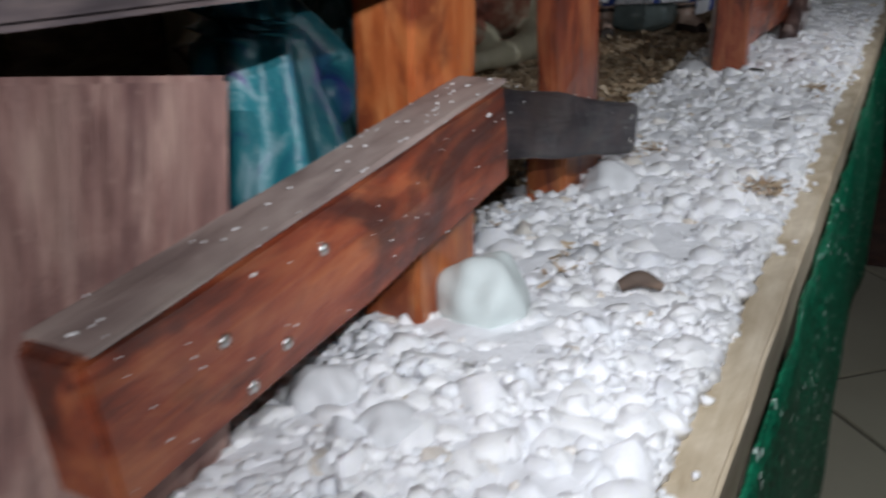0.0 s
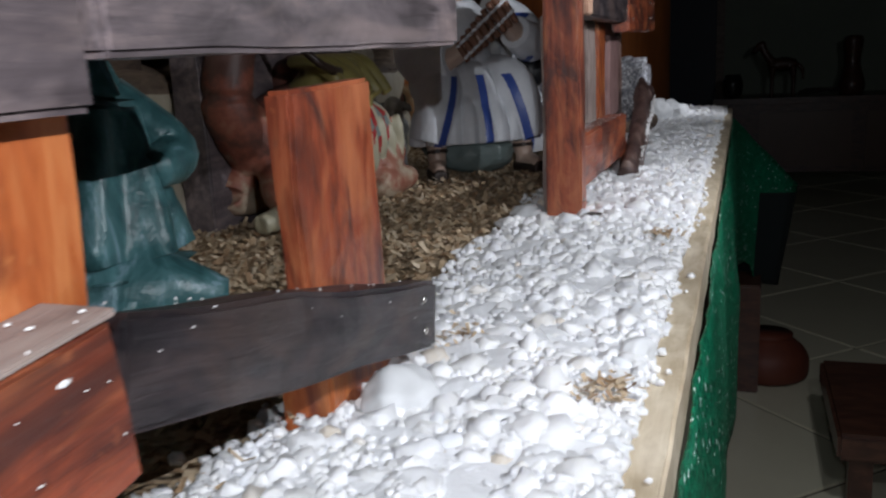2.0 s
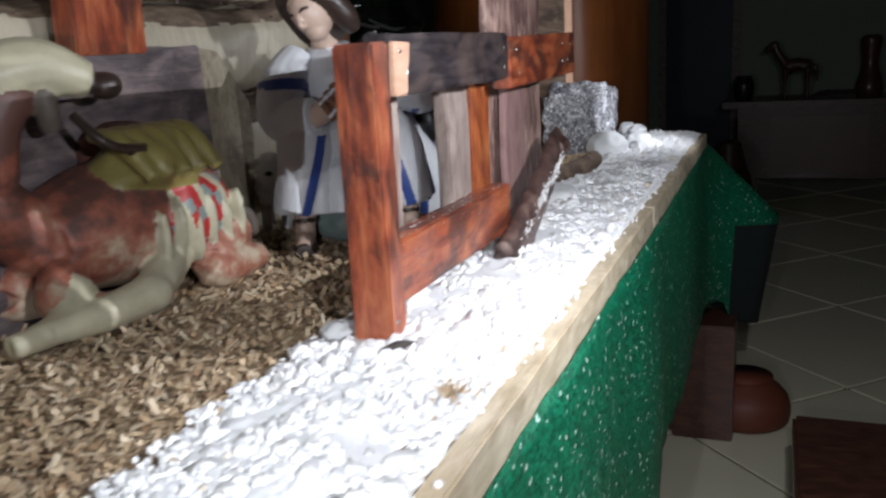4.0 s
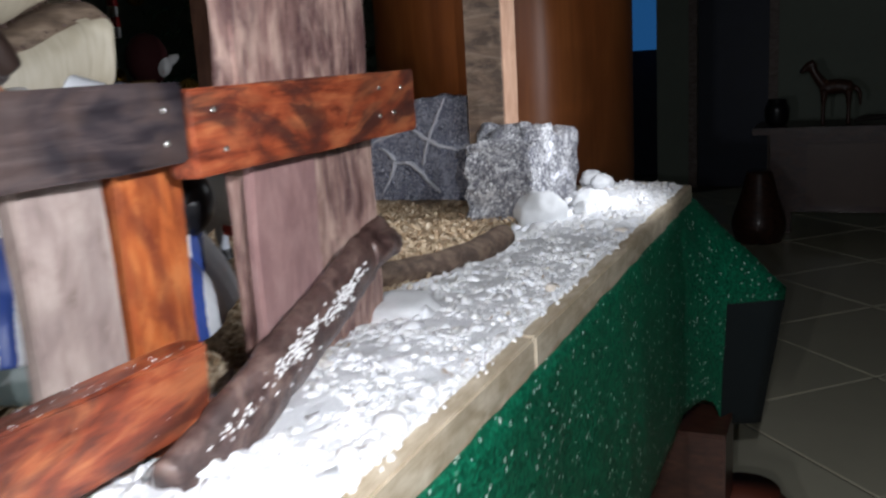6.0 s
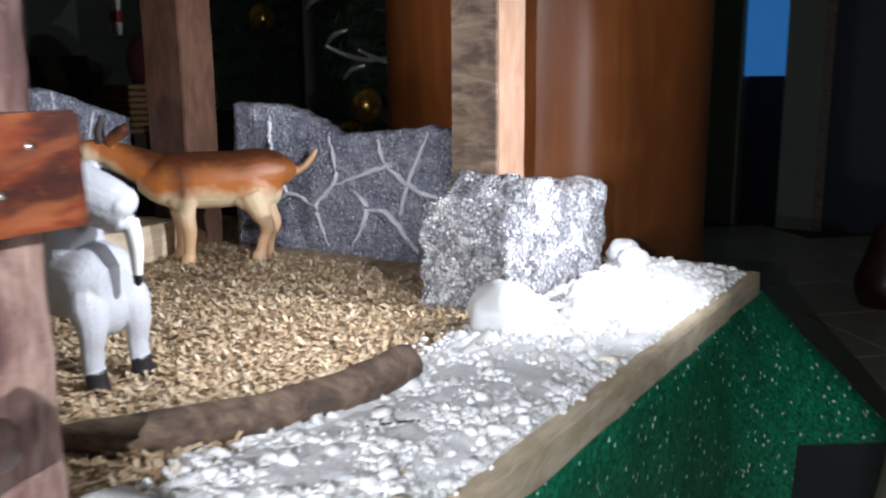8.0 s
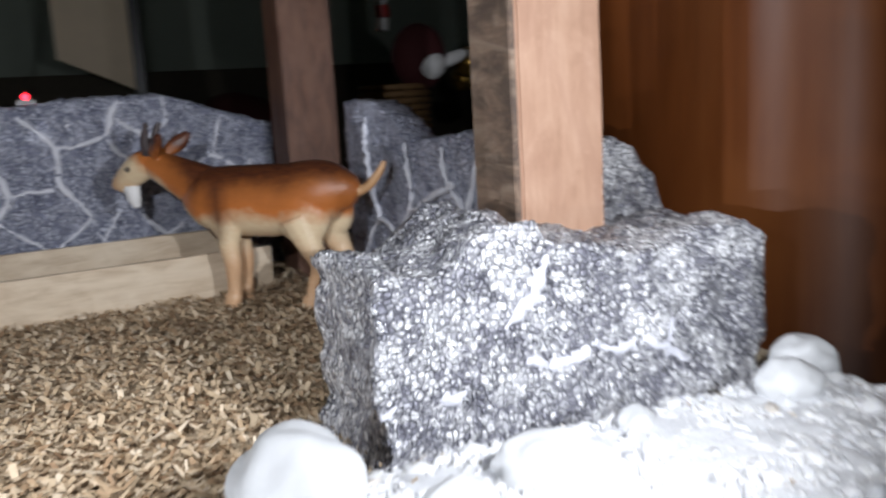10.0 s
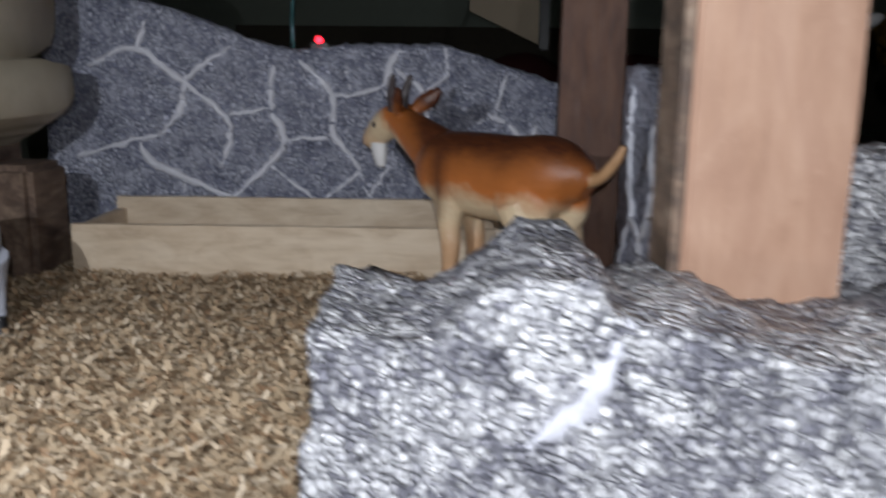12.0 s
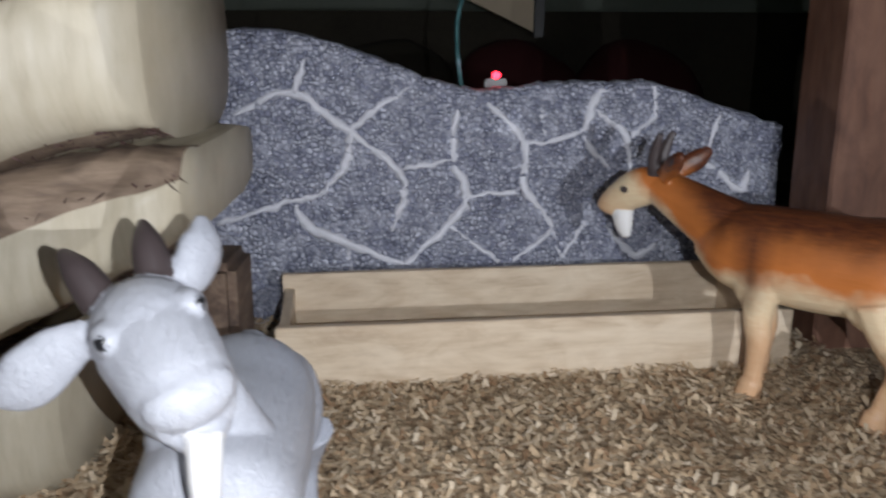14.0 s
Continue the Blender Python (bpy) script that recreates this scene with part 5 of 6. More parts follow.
def goat_head(bm, m):
    """The grey goat's head: x ahead, y to its one side, z up; m sets it on the neck."""
    h = bmesh.new()
    blob(h, (-0.003, 0, 0.002), (0.0150, 0.0122, 0.0120), fine=3)
    tube(h, [(0.0, 0, 0.000), (0.008, 0, -0.004), (0.015, 0, -0.008), (0.020, 0, -0.0105)], [0.0125, 0.0116, 0.0104, 0.0080], sides=18)
    blob(h, (0.0185, 0, -0.0065), (0.0060, 0.0094, 0.0064), fine=3)
    blob(h, (0.0145, 0, -0.0150), (0.0075, 0.0066, 0.0042), fine=3)
    for s in (-1, 1):
        blob(h, (0.0045, s * 0.0085, 0.0062), (0.0045, 0.0036, 0.0040), fine=2)
        blob(h, (0.0072, s * 0.0098, 0.0066), (0.0018, 0.0017, 0.0019), mat=2, fine=2)
        tube(h, [(-0.009, s * 0.006, 0.010), (-0.013, s * 0.0075, 0.017), (-0.018, s * 0.009, 0.022)], [0.0046, 0.0038, 0.0012], sides=10, mat=3)
        blob(h, (0.0232, s * 0.0030, -0.0058), (0.0008, 0.0013, 0.0006), mat=3, fine=1)
    tube(h, [(-0.006, -0.010, 0.006), (-0.007, -0.018, 0.004), (-0.008, -0.026, 0.001), (-0.010, -0.033, 0.000)], [0.0035, 0.0062, 0.0066, 0.0020], sides=12, squash=0.45)
    tube(h, [(-0.007, 0.010, 0.006), (-0.010, 0.015, 0.010), (-0.013, 0.019, 0.014), (-0.015, 0.021, 0.019)], [0.0035, 0.0058, 0.0058, 0.0018], sides=12, squash=0.6)
    h.transform(m @ Matrix.Scale(1.58, 4))
    me = bpy.data.meshes.new("raw_head")
    h.to_mesh(me)
    h.free()
    bm.from_mesh(me)
    bpy.data.meshes.remove(me)


def grey_goat():
    """A standing goat that stretches its neck; nose towards -x, feet at z 0, true size."""
    bm = bmesh.new()
    tube(bm, [(-0.072, 0, 0.076), (-0.056, 0, 0.076), (-0.020, 0, 0.078), (0.03, 0, 0.080), (0.07, 0, 0.086), (0.096, 0, 0.088)], [0.014, 0.0275, 0.0300, 0.0310, 0.0285, 0.013], sides=26, squash=0.82)
    blob(bm, (-0.050, 0, 0.068), (0.022, 0.0225, 0.031), (0, 20, 0), fine=3)
    tube(bm, [(-0.020, 0, 0.066), (-0.024, 0.001, 0.086), (-0.031, 0.004, 0.108), (-0.036, 0.007, 0.124), (-0.040, 0.010, 0.138)], [0.0130, 0.0200, 0.0165, 0.0138, 0.0115], sides=20, squash=0.95, ref=(0, -1, 0))
    for s in (-1, 1):
        tube(bm, [(-0.050, s * 0.006, 0.086), (-0.060, s * 0.012, 0.066), (-0.066, s * 0.0145, 0.048), (-0.064, s * 0.015, 0.030), (-0.066, s * 0.015, 0.006)], [0.0060, 0.0125, 0.0090, 0.0068, 0.0065], sides=12, ref=(0, -1, 0))
        blob(bm, (0.074, s * 0.014, 0.074), (0.023, 0.013, 0.030), (0, -12, 0), fine=3)
        tube(bm, [(0.078, s * 0.016, 0.060), (0.086, s * 0.017, 0.044), (0.089, s * 0.017, 0.032), (0.086, s * 0.0175, 0.010)], [0.0150, 0.0092, 0.0068, 0.0062], sides=12, ref=(0, -1, 0))
        for x, y in ((-0.0665, 0.015), (0.0855, 0.0175)):
            tube(bm, [(x, s * y, 0.018), (x - 0.001, s * y, 0.008), (x - 0.003, s * y, -0.001)], [0.0066, 0.0072, 0.0082], sides=12, mat=2, ref=(0, -1, 0))
    blob(bm, (0.050, 0, 0.047), (0.013, 0.010, 0.009), mat=4)
    tube(bm, [(0.088, 0, 0.098), (0.102, 0, 0.100), (0.110, 0, 0.094)], [0.008, 0.0066, 0.002], sides=10)
    bm.transform(Matrix.Diagonal((0.74, 1.26, 0.95, 1)))
    ahead, over = Vector((0.87, 0.485, 0.07)).normalized(), Vector((-0.568, 0.78, 0.25))
    over = (over - ahead * over.dot(ahead)).normalized()
    turn = Matrix((ahead, over, ahead.cross(over))).transposed().to_4x4()
    seat = Matrix.Translation((-0.0380, 0.0149, 0.136)) @ pose(0, 0, 0, 0, 0, -184) @ turn
    goat_head(bm, seat)
    chin = seat @ Vector((0.031, 0, -0.0225))
    tube(bm, [chin, chin + Vector((-0.004, 0, -0.016)), chin + Vector((-0.004, 0, -0.036))], [0.0062, 0.0052, 0.0034], sides=10, mat=1, ref=(0, -1, 0))
    blob(bm, chin + Vector((-0.004, 0, -0.039)), (0.0034, 0.0034, 0.0056), mat=2, fine=2)
    return bm


def tan_goat():
    """A standing goat, nose towards -x, feet at z 0. One plain shape."""
    bm = bmesh.new()
    tube(bm, [(-0.062, 0, 0.096), (-0.045, 0, 0.095), (-0.01, 0, 0.0925), (0.025, 0, 0.093), (0.052, 0, 0.098), (0.070, 0, 0.097), (0.080, 0, 0.092)], [0.012, 0.0275, 0.0320, 0.0315, 0.0290, 0.0205, 0.008], sides=26, squash=0.8)
    tube(bm, [(-0.036, 0, 0.098), (-0.060, 0, 0.112), (-0.078, 0, 0.123), (-0.088, 0, 0.129)], [0.024, 0.0185, 0.0145, 0.012], sides=18, squash=0.78)
    tube(bm, [(-0.083, 0, 0.131), (-0.095, 0, 0.127), (-0.108, 0, 0.117), (-0.117, 0, 0.107), (-0.119, 0, 0.104)], [0.010, 0.0135, 0.0112, 0.0082, 0.004], sides=16, squash=0.74)
    goat_legs(bm, 0)
    for s in (-1, 1):
        tube(bm, [(-0.088, s * 0.0045, 0.136), (-0.0885, s * 0.0062, 0.150), (-0.0845, s * 0.0085, 0.166)], [0.0040, 0.0036, 0.0022], sides=8, mat=2)
        tube(bm, [(-0.082, s * 0.008, 0.136), (-0.074, s * 0.015, 0.146), (-0.068, s * 0.020, 0.155)], [0.005, 0.0070, 0.0030], sides=10, mat=0, squash=0.6)
        tube(bm, [(-0.0815, s * 0.0105, 0.138), (-0.0745, s * 0.0175, 0.146), (-0.070, s * 0.0212, 0.152)], [0.002, 0.0040, 0.0015], sides=8, mat=3, squash=0.5)
        blob(bm, (-0.1035, s * 0.0088, 0.124), (0.0024, 0.0018, 0.0021), (0, 0, 0), 2, fine=2)
    tube(bm, [(-0.108, 0, 0.108), (-0.107, 0, 0.096), (-0.105, 0, 0.087)], [0.0066, 0.0055, 0.0028], sides=8, mat=1)
    blob(bm, (-0.1185, 0, 0.1065), (0.0026, 0.0042, 0.0030), mat=3, fine=2)
    tube(bm, [(0.066, 0, 0.098), (0.080, 0, 0.098), (0.090, 0, 0.103), (0.099, 0, 0.114), (0.104, 0, 0.124)], [0.0070, 0.0048, 0.0040, 0.0034, 0.0020], sides=12, mat=4)
    for v in bm.verts:
        if v.co.x < -0.05:
            v.co.x += 0.14 * (v.co.x + 0.05)
    return bm


def goats():
    m = pose(-0.592, -0.262, -0.002, 0, 0, 47) @ Matrix.Diagonal((1.27, 1.18, 1.08, 1))
    thing("goat_figurine", fused(tan_goat(), 0.0010, 7), [M_GOAT, M_BEARD, M_HORN, M_HORN, M_TAN],
          "tan goat figurine with dark back, horns and white beard", "goat figurine", True, "goat figurines", at=m)
    m = pose(-0.363, -0.609, -0.006, 0, 0, 184) @ Matrix.Scale(1.07, 4)
    thing("goat_figurine", fused(grey_goat(), 0.0008, 6), [M_GREY, M_BEARD, M_BLACK, M_HORN, M_SCARLET],
          "pale grey goat figurine with a white beard, standing before the logs", "goat figurine", True, "goat figurines", at=m)


goats()

# ---- rock pieces ----


def rock_panel(name, a, b, thick, top, mats, label, seed, rough=0.004, cell=0.006, parent=None):
    """An upright panel from a to b (plan points); top(u) is its height. Its front is on the right of the way from a to b."""
    a, b = Vector((*a, 0)), Vector((*b, 0))
    run, n = (b - a), None
    out = Vector((run.y, -run.x, 0)).normalized()
    nu, nv, nt = max(6, int(run.length / cell)), 26, max(2, int(thick / cell))
    bm = bmesh.new()

    def bumped(p, k=1.0):
        return p + (noise.noise_vector(p * 45 + Vector((seed * 3.1, 0, 0))) * rough + noise.noise_vector(p * 140 + Vector((0, seed, 0))) * rough * 0.45) * k

    cols = []
    for i in range(nu + 1):
        u = i / nu
        base, h = a + run * u, top(u) + 0.0025 * noise.noise(Vector((u * run.length * 120, seed, 0)))
        ring = []
        for j in range(nv + 1):
            ring.append(base + Vector((0, 0, h * j / nv - 0.006)))
        for j in range(1, nt):
            ring.append(base - out * thick * j / nt + Vector((0, 0, h - 0.006 + 0.003 * math.sin(math.pi * j / nt))))
        for j in range(nv, -1, -1):
            ring.append(base - out * thick + Vector((0, 0, h * j / nv - 0.006)))
        cols.append([bm.verts.new(bumped(p)) for p in ring])
    for c, d in zip(cols, cols[1:]):
        for k in range(len(c) - 1):
            bm.faces.new((c[k], d[k], d[k + 1], c[k + 1]))
        bm.faces.new((c[-1], d[-1], d[0], c[0]))
    for c in (cols[0], cols[-1]):
        # end caps as strips between front and back
        for j in range(nv):
            lo, hi = (c[j], c[j + 1]), (c[-1 - j], c[-2 - j])
            prev = lo
            for k in range(1, nt):
                f = k / nt
                low = bm.verts.new(bumped(lo[0].co.lerp(hi[0].co, f), 0.0)) if j == 0 else last[k]
                up = c[nv + k] if j == nv - 1 else bm.verts.new(bumped(lo[1].co.lerp(hi[1].co, f), 0.6))
                if k == 1:
                    nextrow = {}
                nextrow[k] = up
                bm.faces.new((prev[0], prev[1], up, low))
                prev = (low, up)
            bm.faces.new((prev[0], prev[1], hi[1], hi[0]))
            last = nextrow if nt > 1 else {}
    bmesh.ops.recalc_face_normals(bm, faces=bm.faces[:])
    return thing(name, bm, mats, label, "rock", True, "painted rock pieces"), out


def vein(parent, points, r, lift):
    """A raised pale line through world points on a rock panel."""
    bm = bmesh.new()
    pts, rad = smoothed(points, [r * (0.7 + 0.6 * random.random()) * (0.6 if k in (0, len(points) - 1) else 1.0) for k in range(len(points))], 9)
    pts = [p + noise.noise_vector(p * 70) * 0.0024 + lift * (0.7 + 0.6 * random.random()) for p in pts]
    loft(bm, pts, rad, sides=10)
    for v in bm.verts:
        v.co += noise.noise_vector(v.co * 170) * r * 0.7 + noise.noise_vector(v.co * 420) * r * 0.35
    part("vein", bm, M_VEIN, parent, "pale raised mortar line", True)


def steps(*pairs):
    """A smooth height from (u, z) pairs."""
    us, zs = [p[0] for p in pairs], [p[1] for p in pairs]
    return lambda u: float(np.interp(u, us, zs)) * 0.5 + 0.25 * float(np.interp(u - 0.03, us, zs)) + 0.25 * float(np.interp(u + 0.03, us, zs))


back, out = rock_panel("rock_wall", (-0.760, -0.735), (-0.8195, -0.195), 0.03,
                       steps((0, 0.254), (0.15, 0.256), (0.23, 0.247), (0.31, 0.233), (0.39, 0.216), (0.465, 0.203), (0.56, 0.209), (0.67, 0.212), (0.78, 0.211), (0.86, 0.196), (1.0, 0.172)),
                       [M_ROCKDIM], "grey painted rock wall panel with pale veins behind the trough", 3, 0.0022)
WALL_VEINS = [
    ((-0.677, 0.181), (-0.630, 0.199), (-0.580, 0.165), (-0.539, 0.131), (-0.534, 0.110), (-0.545, 0.078)),
    ((-0.621, 0.240), (-0.619, 0.220), (-0.630, 0.199)),
    ((-0.530, 0.203), (-0.559, 0.185), (-0.580, 0.165), (-0.584, 0.141), (-0.597, 0.120)),
    ((-0.697, 0.086), (-0.641, 0.104), (-0.608, 0.112), (-0.595, 0.126)),
    ((-0.630, 0.102), (-0.617, 0.083), (-0.583, 0.067), (-0.534, 0.046)),
    ((-0.583, 0.067), (-0.582, 0.040)),
    ((-0.534, 0.046), (-0.492, 0.083), (-0.478, 0.109), (-0.491, 0.141), (-0.487, 0.187)),
    ((-0.533, 0.133), (-0.491, 0.141)),
    ((-0.478, 0.107), (-0.434, 0.112)),
    ((-0.492, 0.081), (-0.450, 0.046)),
]
MORE_VEINS = [
    ((-0.460, 0.189), (-0.429, 0.156), (-0.426, 0.115), (-0.403, 0.083), (-0.390, 0.049)),
    ((-0.429, 0.153), (-0.378, 0.163), (-0.366, 0.188), (-0.353, 0.202)),
    ((-0.411, 0.184), (-0.408, 0.155)),
    ((-0.373, 0.160), (-0.350, 0.132)),
    ((-0.363, 0.183), (-0.335, 0.160), (-0.327, 0.120)),
    ((-0.330, 0.160), (-0.308, 0.178), (-0.311, 0.203)),
    ((-0.434, 0.046), (-0.400, 0.075)),
    ((-0.390, 0.049), (-0.367, 0.081)),
    ((-0.346, 0.073), (-0.320, 0.047), (-0.300, 0.058)),
    ((-0.277, 0.129), (-0.257, 0.134), (-0.222, 0.109), (-0.213, 0.134)),
    ((-0.257, 0.134), (-0.248, 0.179)),
]
for line in WALL_VEINS + MORE_VEINS:
    vein(back, [(-0.760 - 0.110 * (y + 0.725), y - 0.010, z) for y, z in line], 0.0036, Vector((-0.0008, 0, 0)))

side, out = rock_panel("rock_wall", (-0.66, -0.152), (-0.300, -0.137), 0.03,
                       steps((0, 0.19), (0.2, 0.19), (0.35, 0.178), (0.47, 0.152), (0.65, 0.156), (0.85, 0.164), (1.0, 0.16)),
                       [M_ROCKDIM], "grey painted rock wall panel with pale veins behind the tan goat", 5, 0.0026)
SIDE_VEINS = [
    ((-0.495, 0.146), (-0.489, 0.093), (-0.520, 0.054), (-0.502, 0.004)),
    ((-0.492, 0.085), (-0.426, 0.108), (-0.403, 0.115)),
    ((-0.465, 0.082), (-0.442, 0.056), (-0.469, 0.004)),
    ((-0.442, 0.056), (-0.410, 0.053), (-0.366, 0.010)),
    ((-0.422, 0.144), (-0.412, 0.115), (-0.376, 0.089), (-0.331, 0.075)),
    ((-0.349, 0.156), (-0.374, 0.107), (-0.392, 0.053)),
    ((-0.308, 0.158), (-0.303, 0.127)),
    ((-0.594, 0.170), (-0.592, 0.120), (-0.57, 0.07)),
    ((-0.62, 0.02), (-0.57, 0.07), (-0.520, 0.054)),
]
for line in SIDE_VEINS:
    vein(side, [(x, -0.1535 + 0.015 * (x + 0.66) / 0.36, z) for x, z in line], 0.0030, Vector((0, -0.0004, 0)))

block, out = rock_panel("rock_block", (-0.158, -0.300), (-0.168, -0.042), 0.092,
                        steps((0, 0.106), (0.1, 0.102), (0.16, 0.102), (0.22, 0.116), (0.28, 0.126), (0.35, 0.123), (0.40, 0.106), (0.47, 0.110), (0.6, 0.098), (0.7, 0.097), (0.85, 0.105), (0.96, 0.104), (1.0, 0.094)),
                        [M_ROCK], "silvery crumpled rock block at the front of the display", 7, 0.006, 0.005)
BLOCK_VEINS = [
    ((-0.227, 0.062), (-0.214, 0.072), (-0.204, 0.088), (-0.198, 0.104)),
    ((-0.300, 0.030), (-0.273, 0.034), (-0.255, 0.032), (-0.240, 0.041)),
    ((-0.215, 0.044), (-0.195, 0.036), (-0.175, 0.042)),
    ((-0.172, 0.048), (-0.161, 0.040), (-0.130, 0.038), (-0.107, 0.024)),
    ((-0.120, 0.028), (-0.114, 0.050)),
]
for line in BLOCK_VEINS:
    vein(block, [(-0.158 - 0.010 * (y + 0.303) / 0.261, y, z) for y, z in line], 0.0037, Vector((-0.0012, 0, 0)))

dome, out = rock_panel("rock_mound", (-0.302, -0.108), (-0.307, -0.006), 0.05,
                       steps((0, 0.13), (0.2, 0.150), (0.5, 0.150), (0.70, 0.142), (0.85, 0.122), (0.95, 0.098), (1, 0.08)), [M_ROCK],
                       "rounded silvery rock piece behind the square post", 9, 0.006, 0.005)


def square_post(name, x0, x1, y0, y1, mat, label, seed, top=0.75):
    ob = fence_piece(name, ((x0 + x1) / 2, (y0 + y1) / 2, -0.006), ((x0 + x1) / 2, (y0 + y1) / 2, top), y1 - y0, x1 - x0, mat, label, seed, "square posts", up=(0, 1, 0), rough=0.0006)
    return ob


square_post("square_post", -0.297, -0.241, -0.170, -0.109, M_PEACH, "planed light cedar post with one weathered side", 51)
post = bpy.data.objects["square_post"]
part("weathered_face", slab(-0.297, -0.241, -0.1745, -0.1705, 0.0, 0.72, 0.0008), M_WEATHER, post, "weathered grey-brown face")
square_post("square_post", -0.768, -0.695, -0.205, -0.148, M_POST, "brown square post between the rock walls", 52)


def trough():
    t = empty("feeding_trough", (-0.69, -0.435, 0), "shallow feeding trough of pale pine boards", "trough")
    a, b = Vector((-0.617, -0.634, 0)), Vector((-0.658, -0.243, 0))
    run = (b - a).normalized()
    back = Vector((-run.y, run.x, 0))
    long = (b - a).length

    def board(name, p, q, z0, z1, thick, seed):
        up = Vector((0, 0, (z0 + z1) / 2))
        part(name, plank((q - p).length, z1 - z0, thick, seed, 0.0005, 0.0008), M_PINE, t, at=along(p + up, q + up))

    board("front_board", a, b, -0.003, 0.043, 0.008, 61)
    board("back_board", a + back * 0.112, b + back * 0.112, -0.003, 0.052, 0.008, 62)
    for p in (a + run * 0.006, b - run * 0.006):
        board("end_board", p + back * 0.0042, p + back * 0.1078, -0.003, 0.041, 0.008, 63)
    part("bottom_board", plank(long - 0.022, 0.103, 0.006, 64, 0.0005, 0.0008), M_PINE, t, at=along(a + run * 0.011 + back * 0.056 + Vector((0, 0, 0.006)), b - run * 0.011 + back * 0.056 + Vector((0, 0, 0.006)), -back))


trough()

# ---- what stands behind the display ----


def lamp_box():
    d = empty("power_adapter", (-0.86, -0.45, 0.0), "small black power box with a glowing red light", "power box")
    part("box", slab(-0.875, -0.835, -0.50, -0.40, -0.004, 0.198, 0.004), M_BLACK, d)
    bm = bmesh.new()
    blob(bm, (-0.832, -0.460, 0.212), (0.0035, 0.004, 0.0035))
    part("light", bm, M_LED, d, "glowing red light", True)
    part("light_base", slab(-0.842, -0.833, -0.470, -0.450, 0.198, 0.209, 0.001), M_BLACK, d)
    bm = bmesh.new()
    tube(bm, [(-0.84, -0.49, 0.19), (-0.86, -0.495, 0.26), (-0.88, -0.475, 0.34), (-0.9, -0.47, 0.5)], [0.0022] * 4, sides=6)
    part("cable", bm, M_DKGREEN, d, "dark green cable", True)


lamp_box()


def far_room():
    p = empty("hanging_panel", (-2.5, -0.35, 0.25), "cream board hanging from the ceiling in the unlit room", "panel")
    bm = bmesh.new()
    bm.faces.new([bm.verts.new(v) for v in ((-2.5, -0.42, 0.36), (-2.5, -0.215, 0.265), (-2.5, -0.215, 2.19), (-2.5, -0.42, 2.19))])
    bm.normal_update()
    bmesh.ops.solidify(bm, geom=bm.faces[:], thickness=0.03)
    part("board", bm, M_CREAMPANEL, p)
    part("edge_strip", slab(-2.53, -2.495, -0.212, -0.185, 0.25, 2.19, 0.003), M_BLACK, p, "dark edge strip")
    s = empty("sofa", (-2.6, 0.2, FLOOR), "dark brown cloth sofa in the unlit room", "sofa")
    part("seat", slab(-2.9, -2.1, -1.3, 1.2, -0.5, -0.1, 0.05), M_SOFA, s)
    part("backrest", slab(-3.1, -2.75, -1.3, 1.2, -0.5, 0.33, 0.06), M_SOFA, s)
    part("armrest", slab(-2.9, -2.1, 1.2, 1.42, -0.5, 0.12, 0.05), M_SOFA, s)
    part("armrest", slab(-2.9, -2.1, -1.52, -1.3, -0.5, 0.12, 0.05), M_SOFA, s)
    for x in (-2.85, -2.2):
        for y in (-1.4, 1.3):
            part("foot", slab(x, x + 0.06, y, y + 0.06, FLOOR, -0.5, 0.004), M_FURNITURE, s)
    for k, (y, m, label) in enumerate(((-0.25, M_MAROON, "maroon cushion on the sofa"), (0.12, M_MAROON, "maroon cushion on the sofa"), (-0.62, M_SOFA, "dark brown cushion on the sofa"))):
        bm = bmesh.new()
        blob(bm, (0, 0, 0), (0.10, 0.2, 0.19), (0, -18, 0), 0, 0.15, k, 3)
        thing("cushion", bm, m, label, "cushion", True, "sofa cushions", at=pose(-2.62, y, 0.06))


far_room()


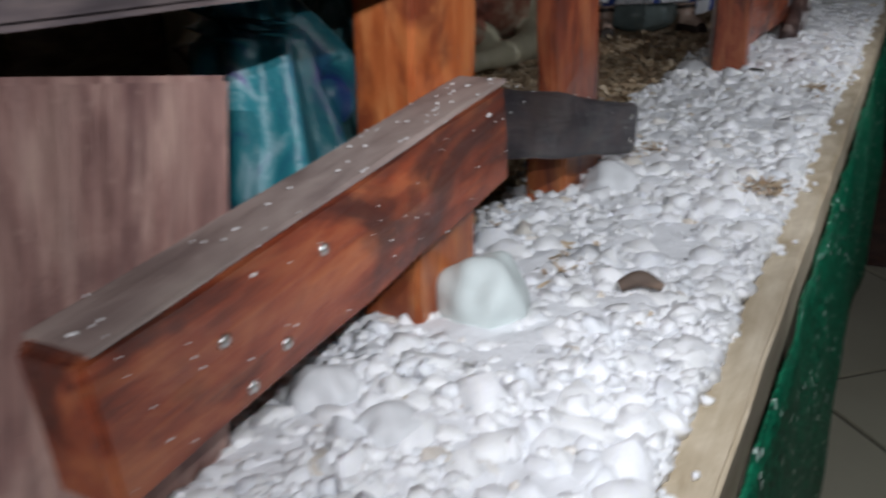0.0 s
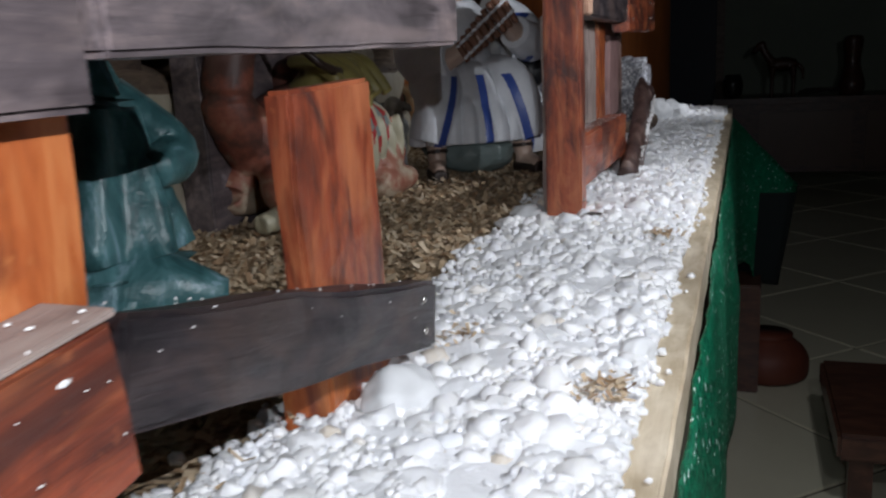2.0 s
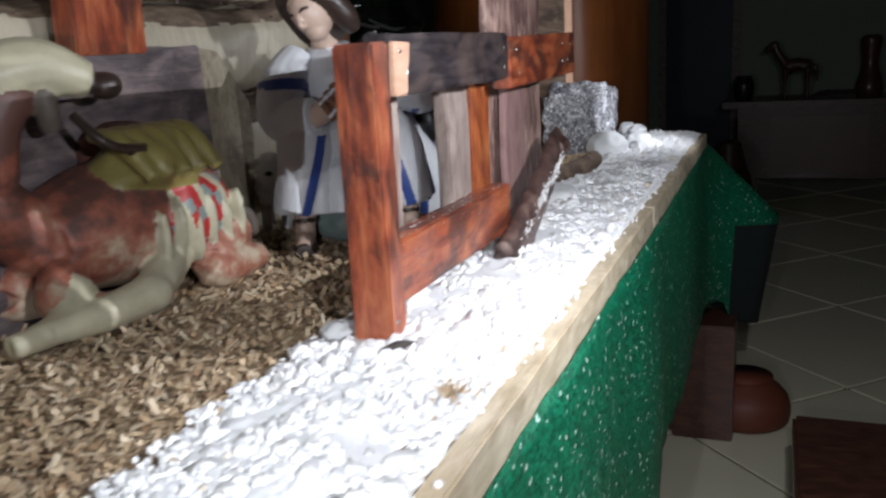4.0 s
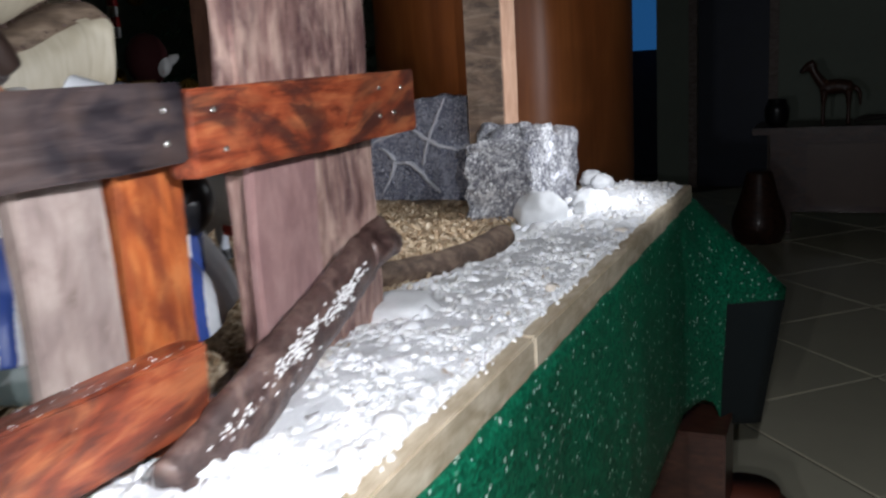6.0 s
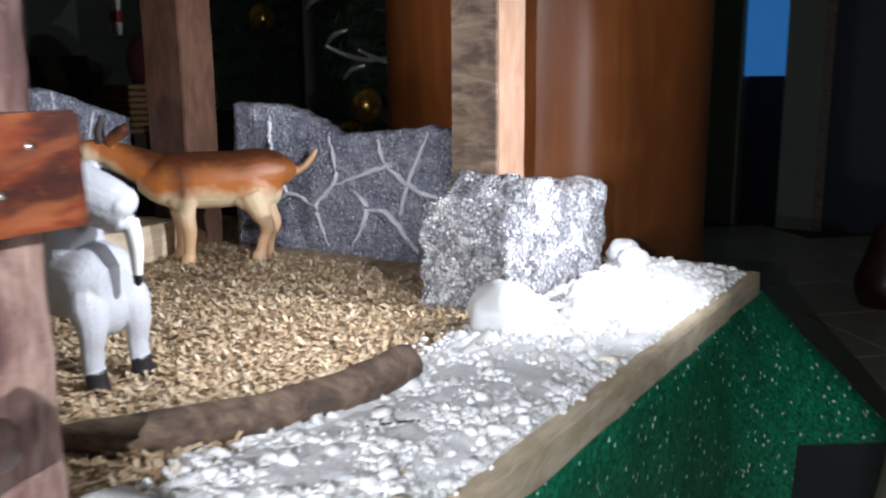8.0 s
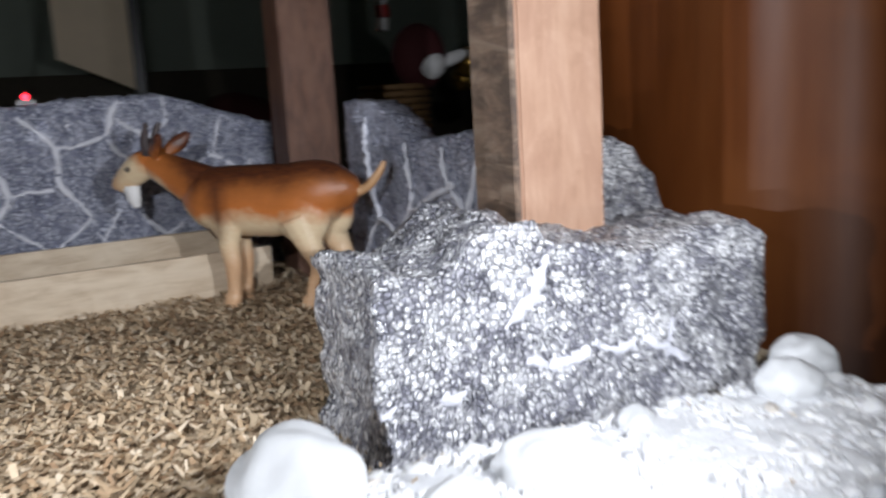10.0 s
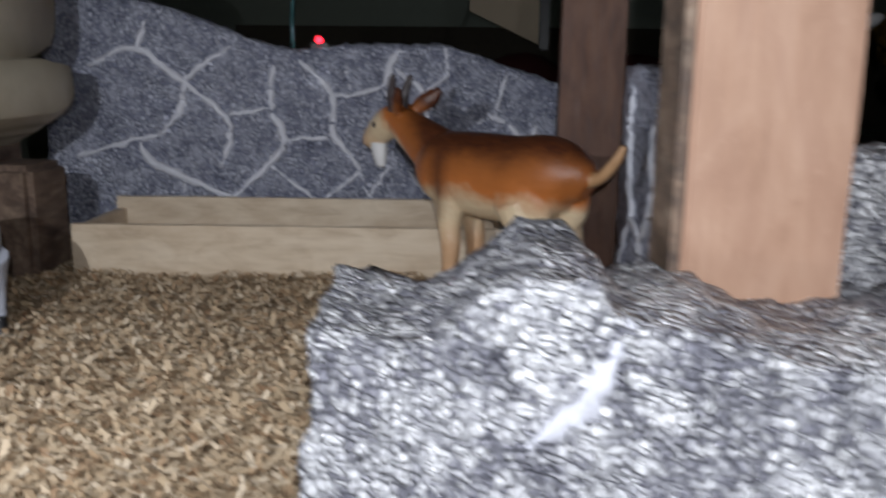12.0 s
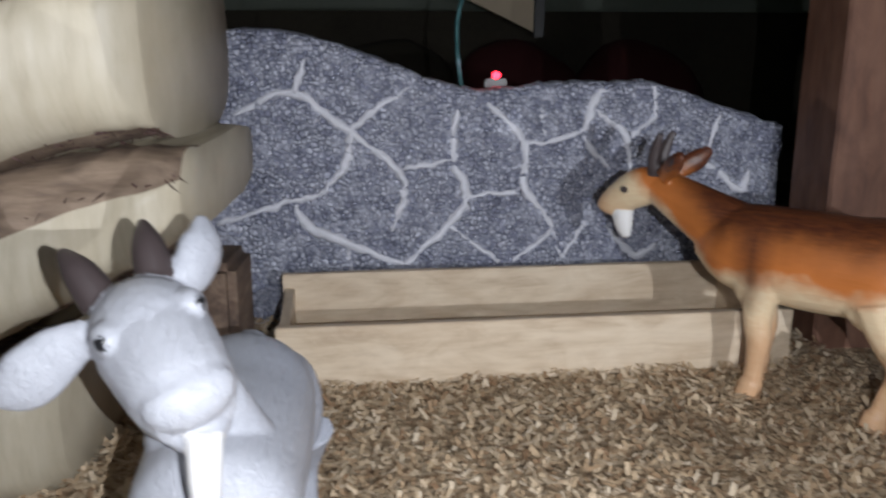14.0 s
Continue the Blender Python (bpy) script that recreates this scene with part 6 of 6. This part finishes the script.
def christmas_tree():
    t = empty("christmas_tree", (-1.30, 0.72, FLOOR), "dark green Christmas tree with baubles and tinsel", "christmas tree")
    bm = bmesh.new()
    tube(bm, [(-1.30, 0.72, FLOOR), (-1.30, 0.72, 0.3), (-1.30, 0.72, 1.2)], [0.03, 0.024, 0.01], sides=8)
    part("trunk", bm, M_TWIG, t, smooth=True)
    rng = np.random.default_rng(3)
    verts, faces = [], []
    for level in range(26):
        z = -0.35 + level * 0.06
        reach = 0.62 * (1 - (z + 0.35) / 1.75)
        for b in range(15):
            a = rng.uniform(0, 6.283)
            long = reach * rng.uniform(0.7, 1.05)
            for k in range(34):
                u = rng.uniform(0.15, 1.0)
                base = np.array((-1.30 + math.cos(a) * long * u, 0.72 + math.sin(a) * long * u, z - 0.10 * u * long + rng.normal(0, 0.004)))
                d = rng.normal(0, 1, 3)
                d = d / np.linalg.norm(d) * 0.035 + np.array((math.cos(a), math.sin(a), 0)) * 0.025
                w = np.cross(d, (0.3, 0.5, 1.0))
                w = w / np.linalg.norm(w) * 0.0022
                n = len(verts)
                verts.extend((tuple(base - w), tuple(base + w), tuple(base + d)))
                faces.append((n, n + 1, n + 2))
    me = bpy.data.meshes.new("needles")
    me.from_pydata(verts, [], faces)
    me.materials.append(M_FIR)
    ob = new("needles", me)
    ob.parent = t
    ob.matrix_parent_inverse = Matrix.Translation((1.30, -0.72, -FLOOR))
    for k in range(11):
        a, z = rng.uniform(0, 6.283), rng.uniform(-0.2, 0.9)
        reach = 0.6 * (1 - (z + 0.35) / 1.75)
        bm = bmesh.new()
        blob(bm, (-1.30 + math.cos(a) * reach, 0.72 + math.sin(a) * reach, z), (0.028, 0.028, 0.03))
        part("bauble", bm, M_GOLD, t, "shiny gold bauble", True)
    for k in range(7):
        a, z = rng.uniform(0, 6.283), rng.uniform(-0.1, 0.8)
        reach = 0.62 * (1 - (z + 0.35) / 1.75)
        bm = bmesh.new()
        tube(bm, [(-1.30 + math.cos(a + s) * reach, 0.72 + math.sin(a + s) * reach, z - 0.03 * math.sin(s * 6)) for s in (0, 0.12, 0.24, 0.36)], [0.004, 0.006, 0.006, 0.004], sides=6)
        part("tinsel", bm, M_TINSEL, t, "silver tinsel strand", True)


christmas_tree()


def front_ornaments():
    tree = bpy.data.objects["christmas_tree"]
    for place, size in (((-1.237, 0.5, 0.362), (0.030, 0.030, 0.034)), ((-0.955, 0.52, 0.165), (0.034, 0.034, 0.040)), ((-0.985, 0.5, 0.115), (0.028, 0.028, 0.02))):
        bm = bmesh.new()
        blob(bm, place, size)
        part("bauble", bm, M_GOLD, tree, "shiny gold bauble", True)
    for x, z in ((-1.10, 0.385), (-1.045, 0.31), (-1.00, 0.235)):
        bm = bmesh.new()
        tube(bm, [(x, 0.5, z - 0.012), (x + 0.03, 0.49, z + 0.006), (x + 0.06, 0.5, z + 0.016)], [0.004, 0.006, 0.004], sides=6)
        part("tinsel", bm, M_TINSEL, tree, "silver tinsel strand", True)


front_ornaments()


def toy_and_cane():
    b = empty("wicker_basket", (-1.25, 0.13, 0.0), "small wicker basket beside the tree", "basket")
    part("stand", slab(-1.32, -1.18, 0.06, 0.2, FLOOR, 0.12, 0.004), M_SOFA, b, "dark stand")
    for k in range(8):
        bm = bmesh.new()
        tube(bm, [(-1.25 + 0.06 * math.cos(a), 0.13 + 0.06 * math.sin(a), 0.125 + 0.012 * k) for a in np.linspace(0, 6.283, 17)], [0.006] * 17, sides=6)
        part("weave", bm, M_WICKER, b, smooth=True)
    bm = bmesh.new()
    blob(bm, (-1.22, 0.17, 0.26), (0.045, 0.05, 0.06), (0, 0, 0), 0)
    blob(bm, (-1.2, 0.18, 0.245), (0.03, 0.032, 0.028), (0, 0, 0), 1)
    blob(bm, (-1.21, 0.23, 0.255), (0.012, 0.035, 0.012), (20, 0, 0), 1)
    thing("plush_toy", bm, [M_MAROON, M_BEARD], "dark plush toy with a white face over the basket", "toy", True)
    c = empty("candy_cane", (-1.25, 0.12, 0.33), "red and white striped candy cane ornament", "ornament")
    for k in range(12):
        bm = bmesh.new()
        z = 0.31 + 0.022 * k
        tube(bm, [(-1.25, 0.115 + 0.004 * (k % 2), z), (-1.25, 0.117, z + 0.022)], [0.012, 0.012], sides=10)
        part("stripe", bm, M_SCARLET if k % 2 else M_BEARD, c, smooth=True)


toy_and_cane()

# ---- floor tiles ----


def tiles():
    side, gap = 0.45, 0.004
    me = mesh_from("tile", slab(-side / 2 + gap, side / 2 - gap, -side / 2 + gap, side / 2 - gap, -0.008, 0.0, 0.0015), M_TILE, False)
    turn = radians(43.5)
    c, s = math.cos(turn), math.sin(turn)
    for i in range(-9, 12):
        for j in range(-9, 12):
            u, v = (i + 0.5) * side, (j + 0.5) * side
            x, y = 0.295 + c * u - s * v, 0.226 + s * u + c * v
            if not (-2.4 < x < 3.4 and -1.6 < y < 4.0):
                continue
            ob = new("tile", me)
            ob.parent = floor
            ob.matrix_basis = pose(x, y, FLOOR, 0, 0, 43.5)


tiles()
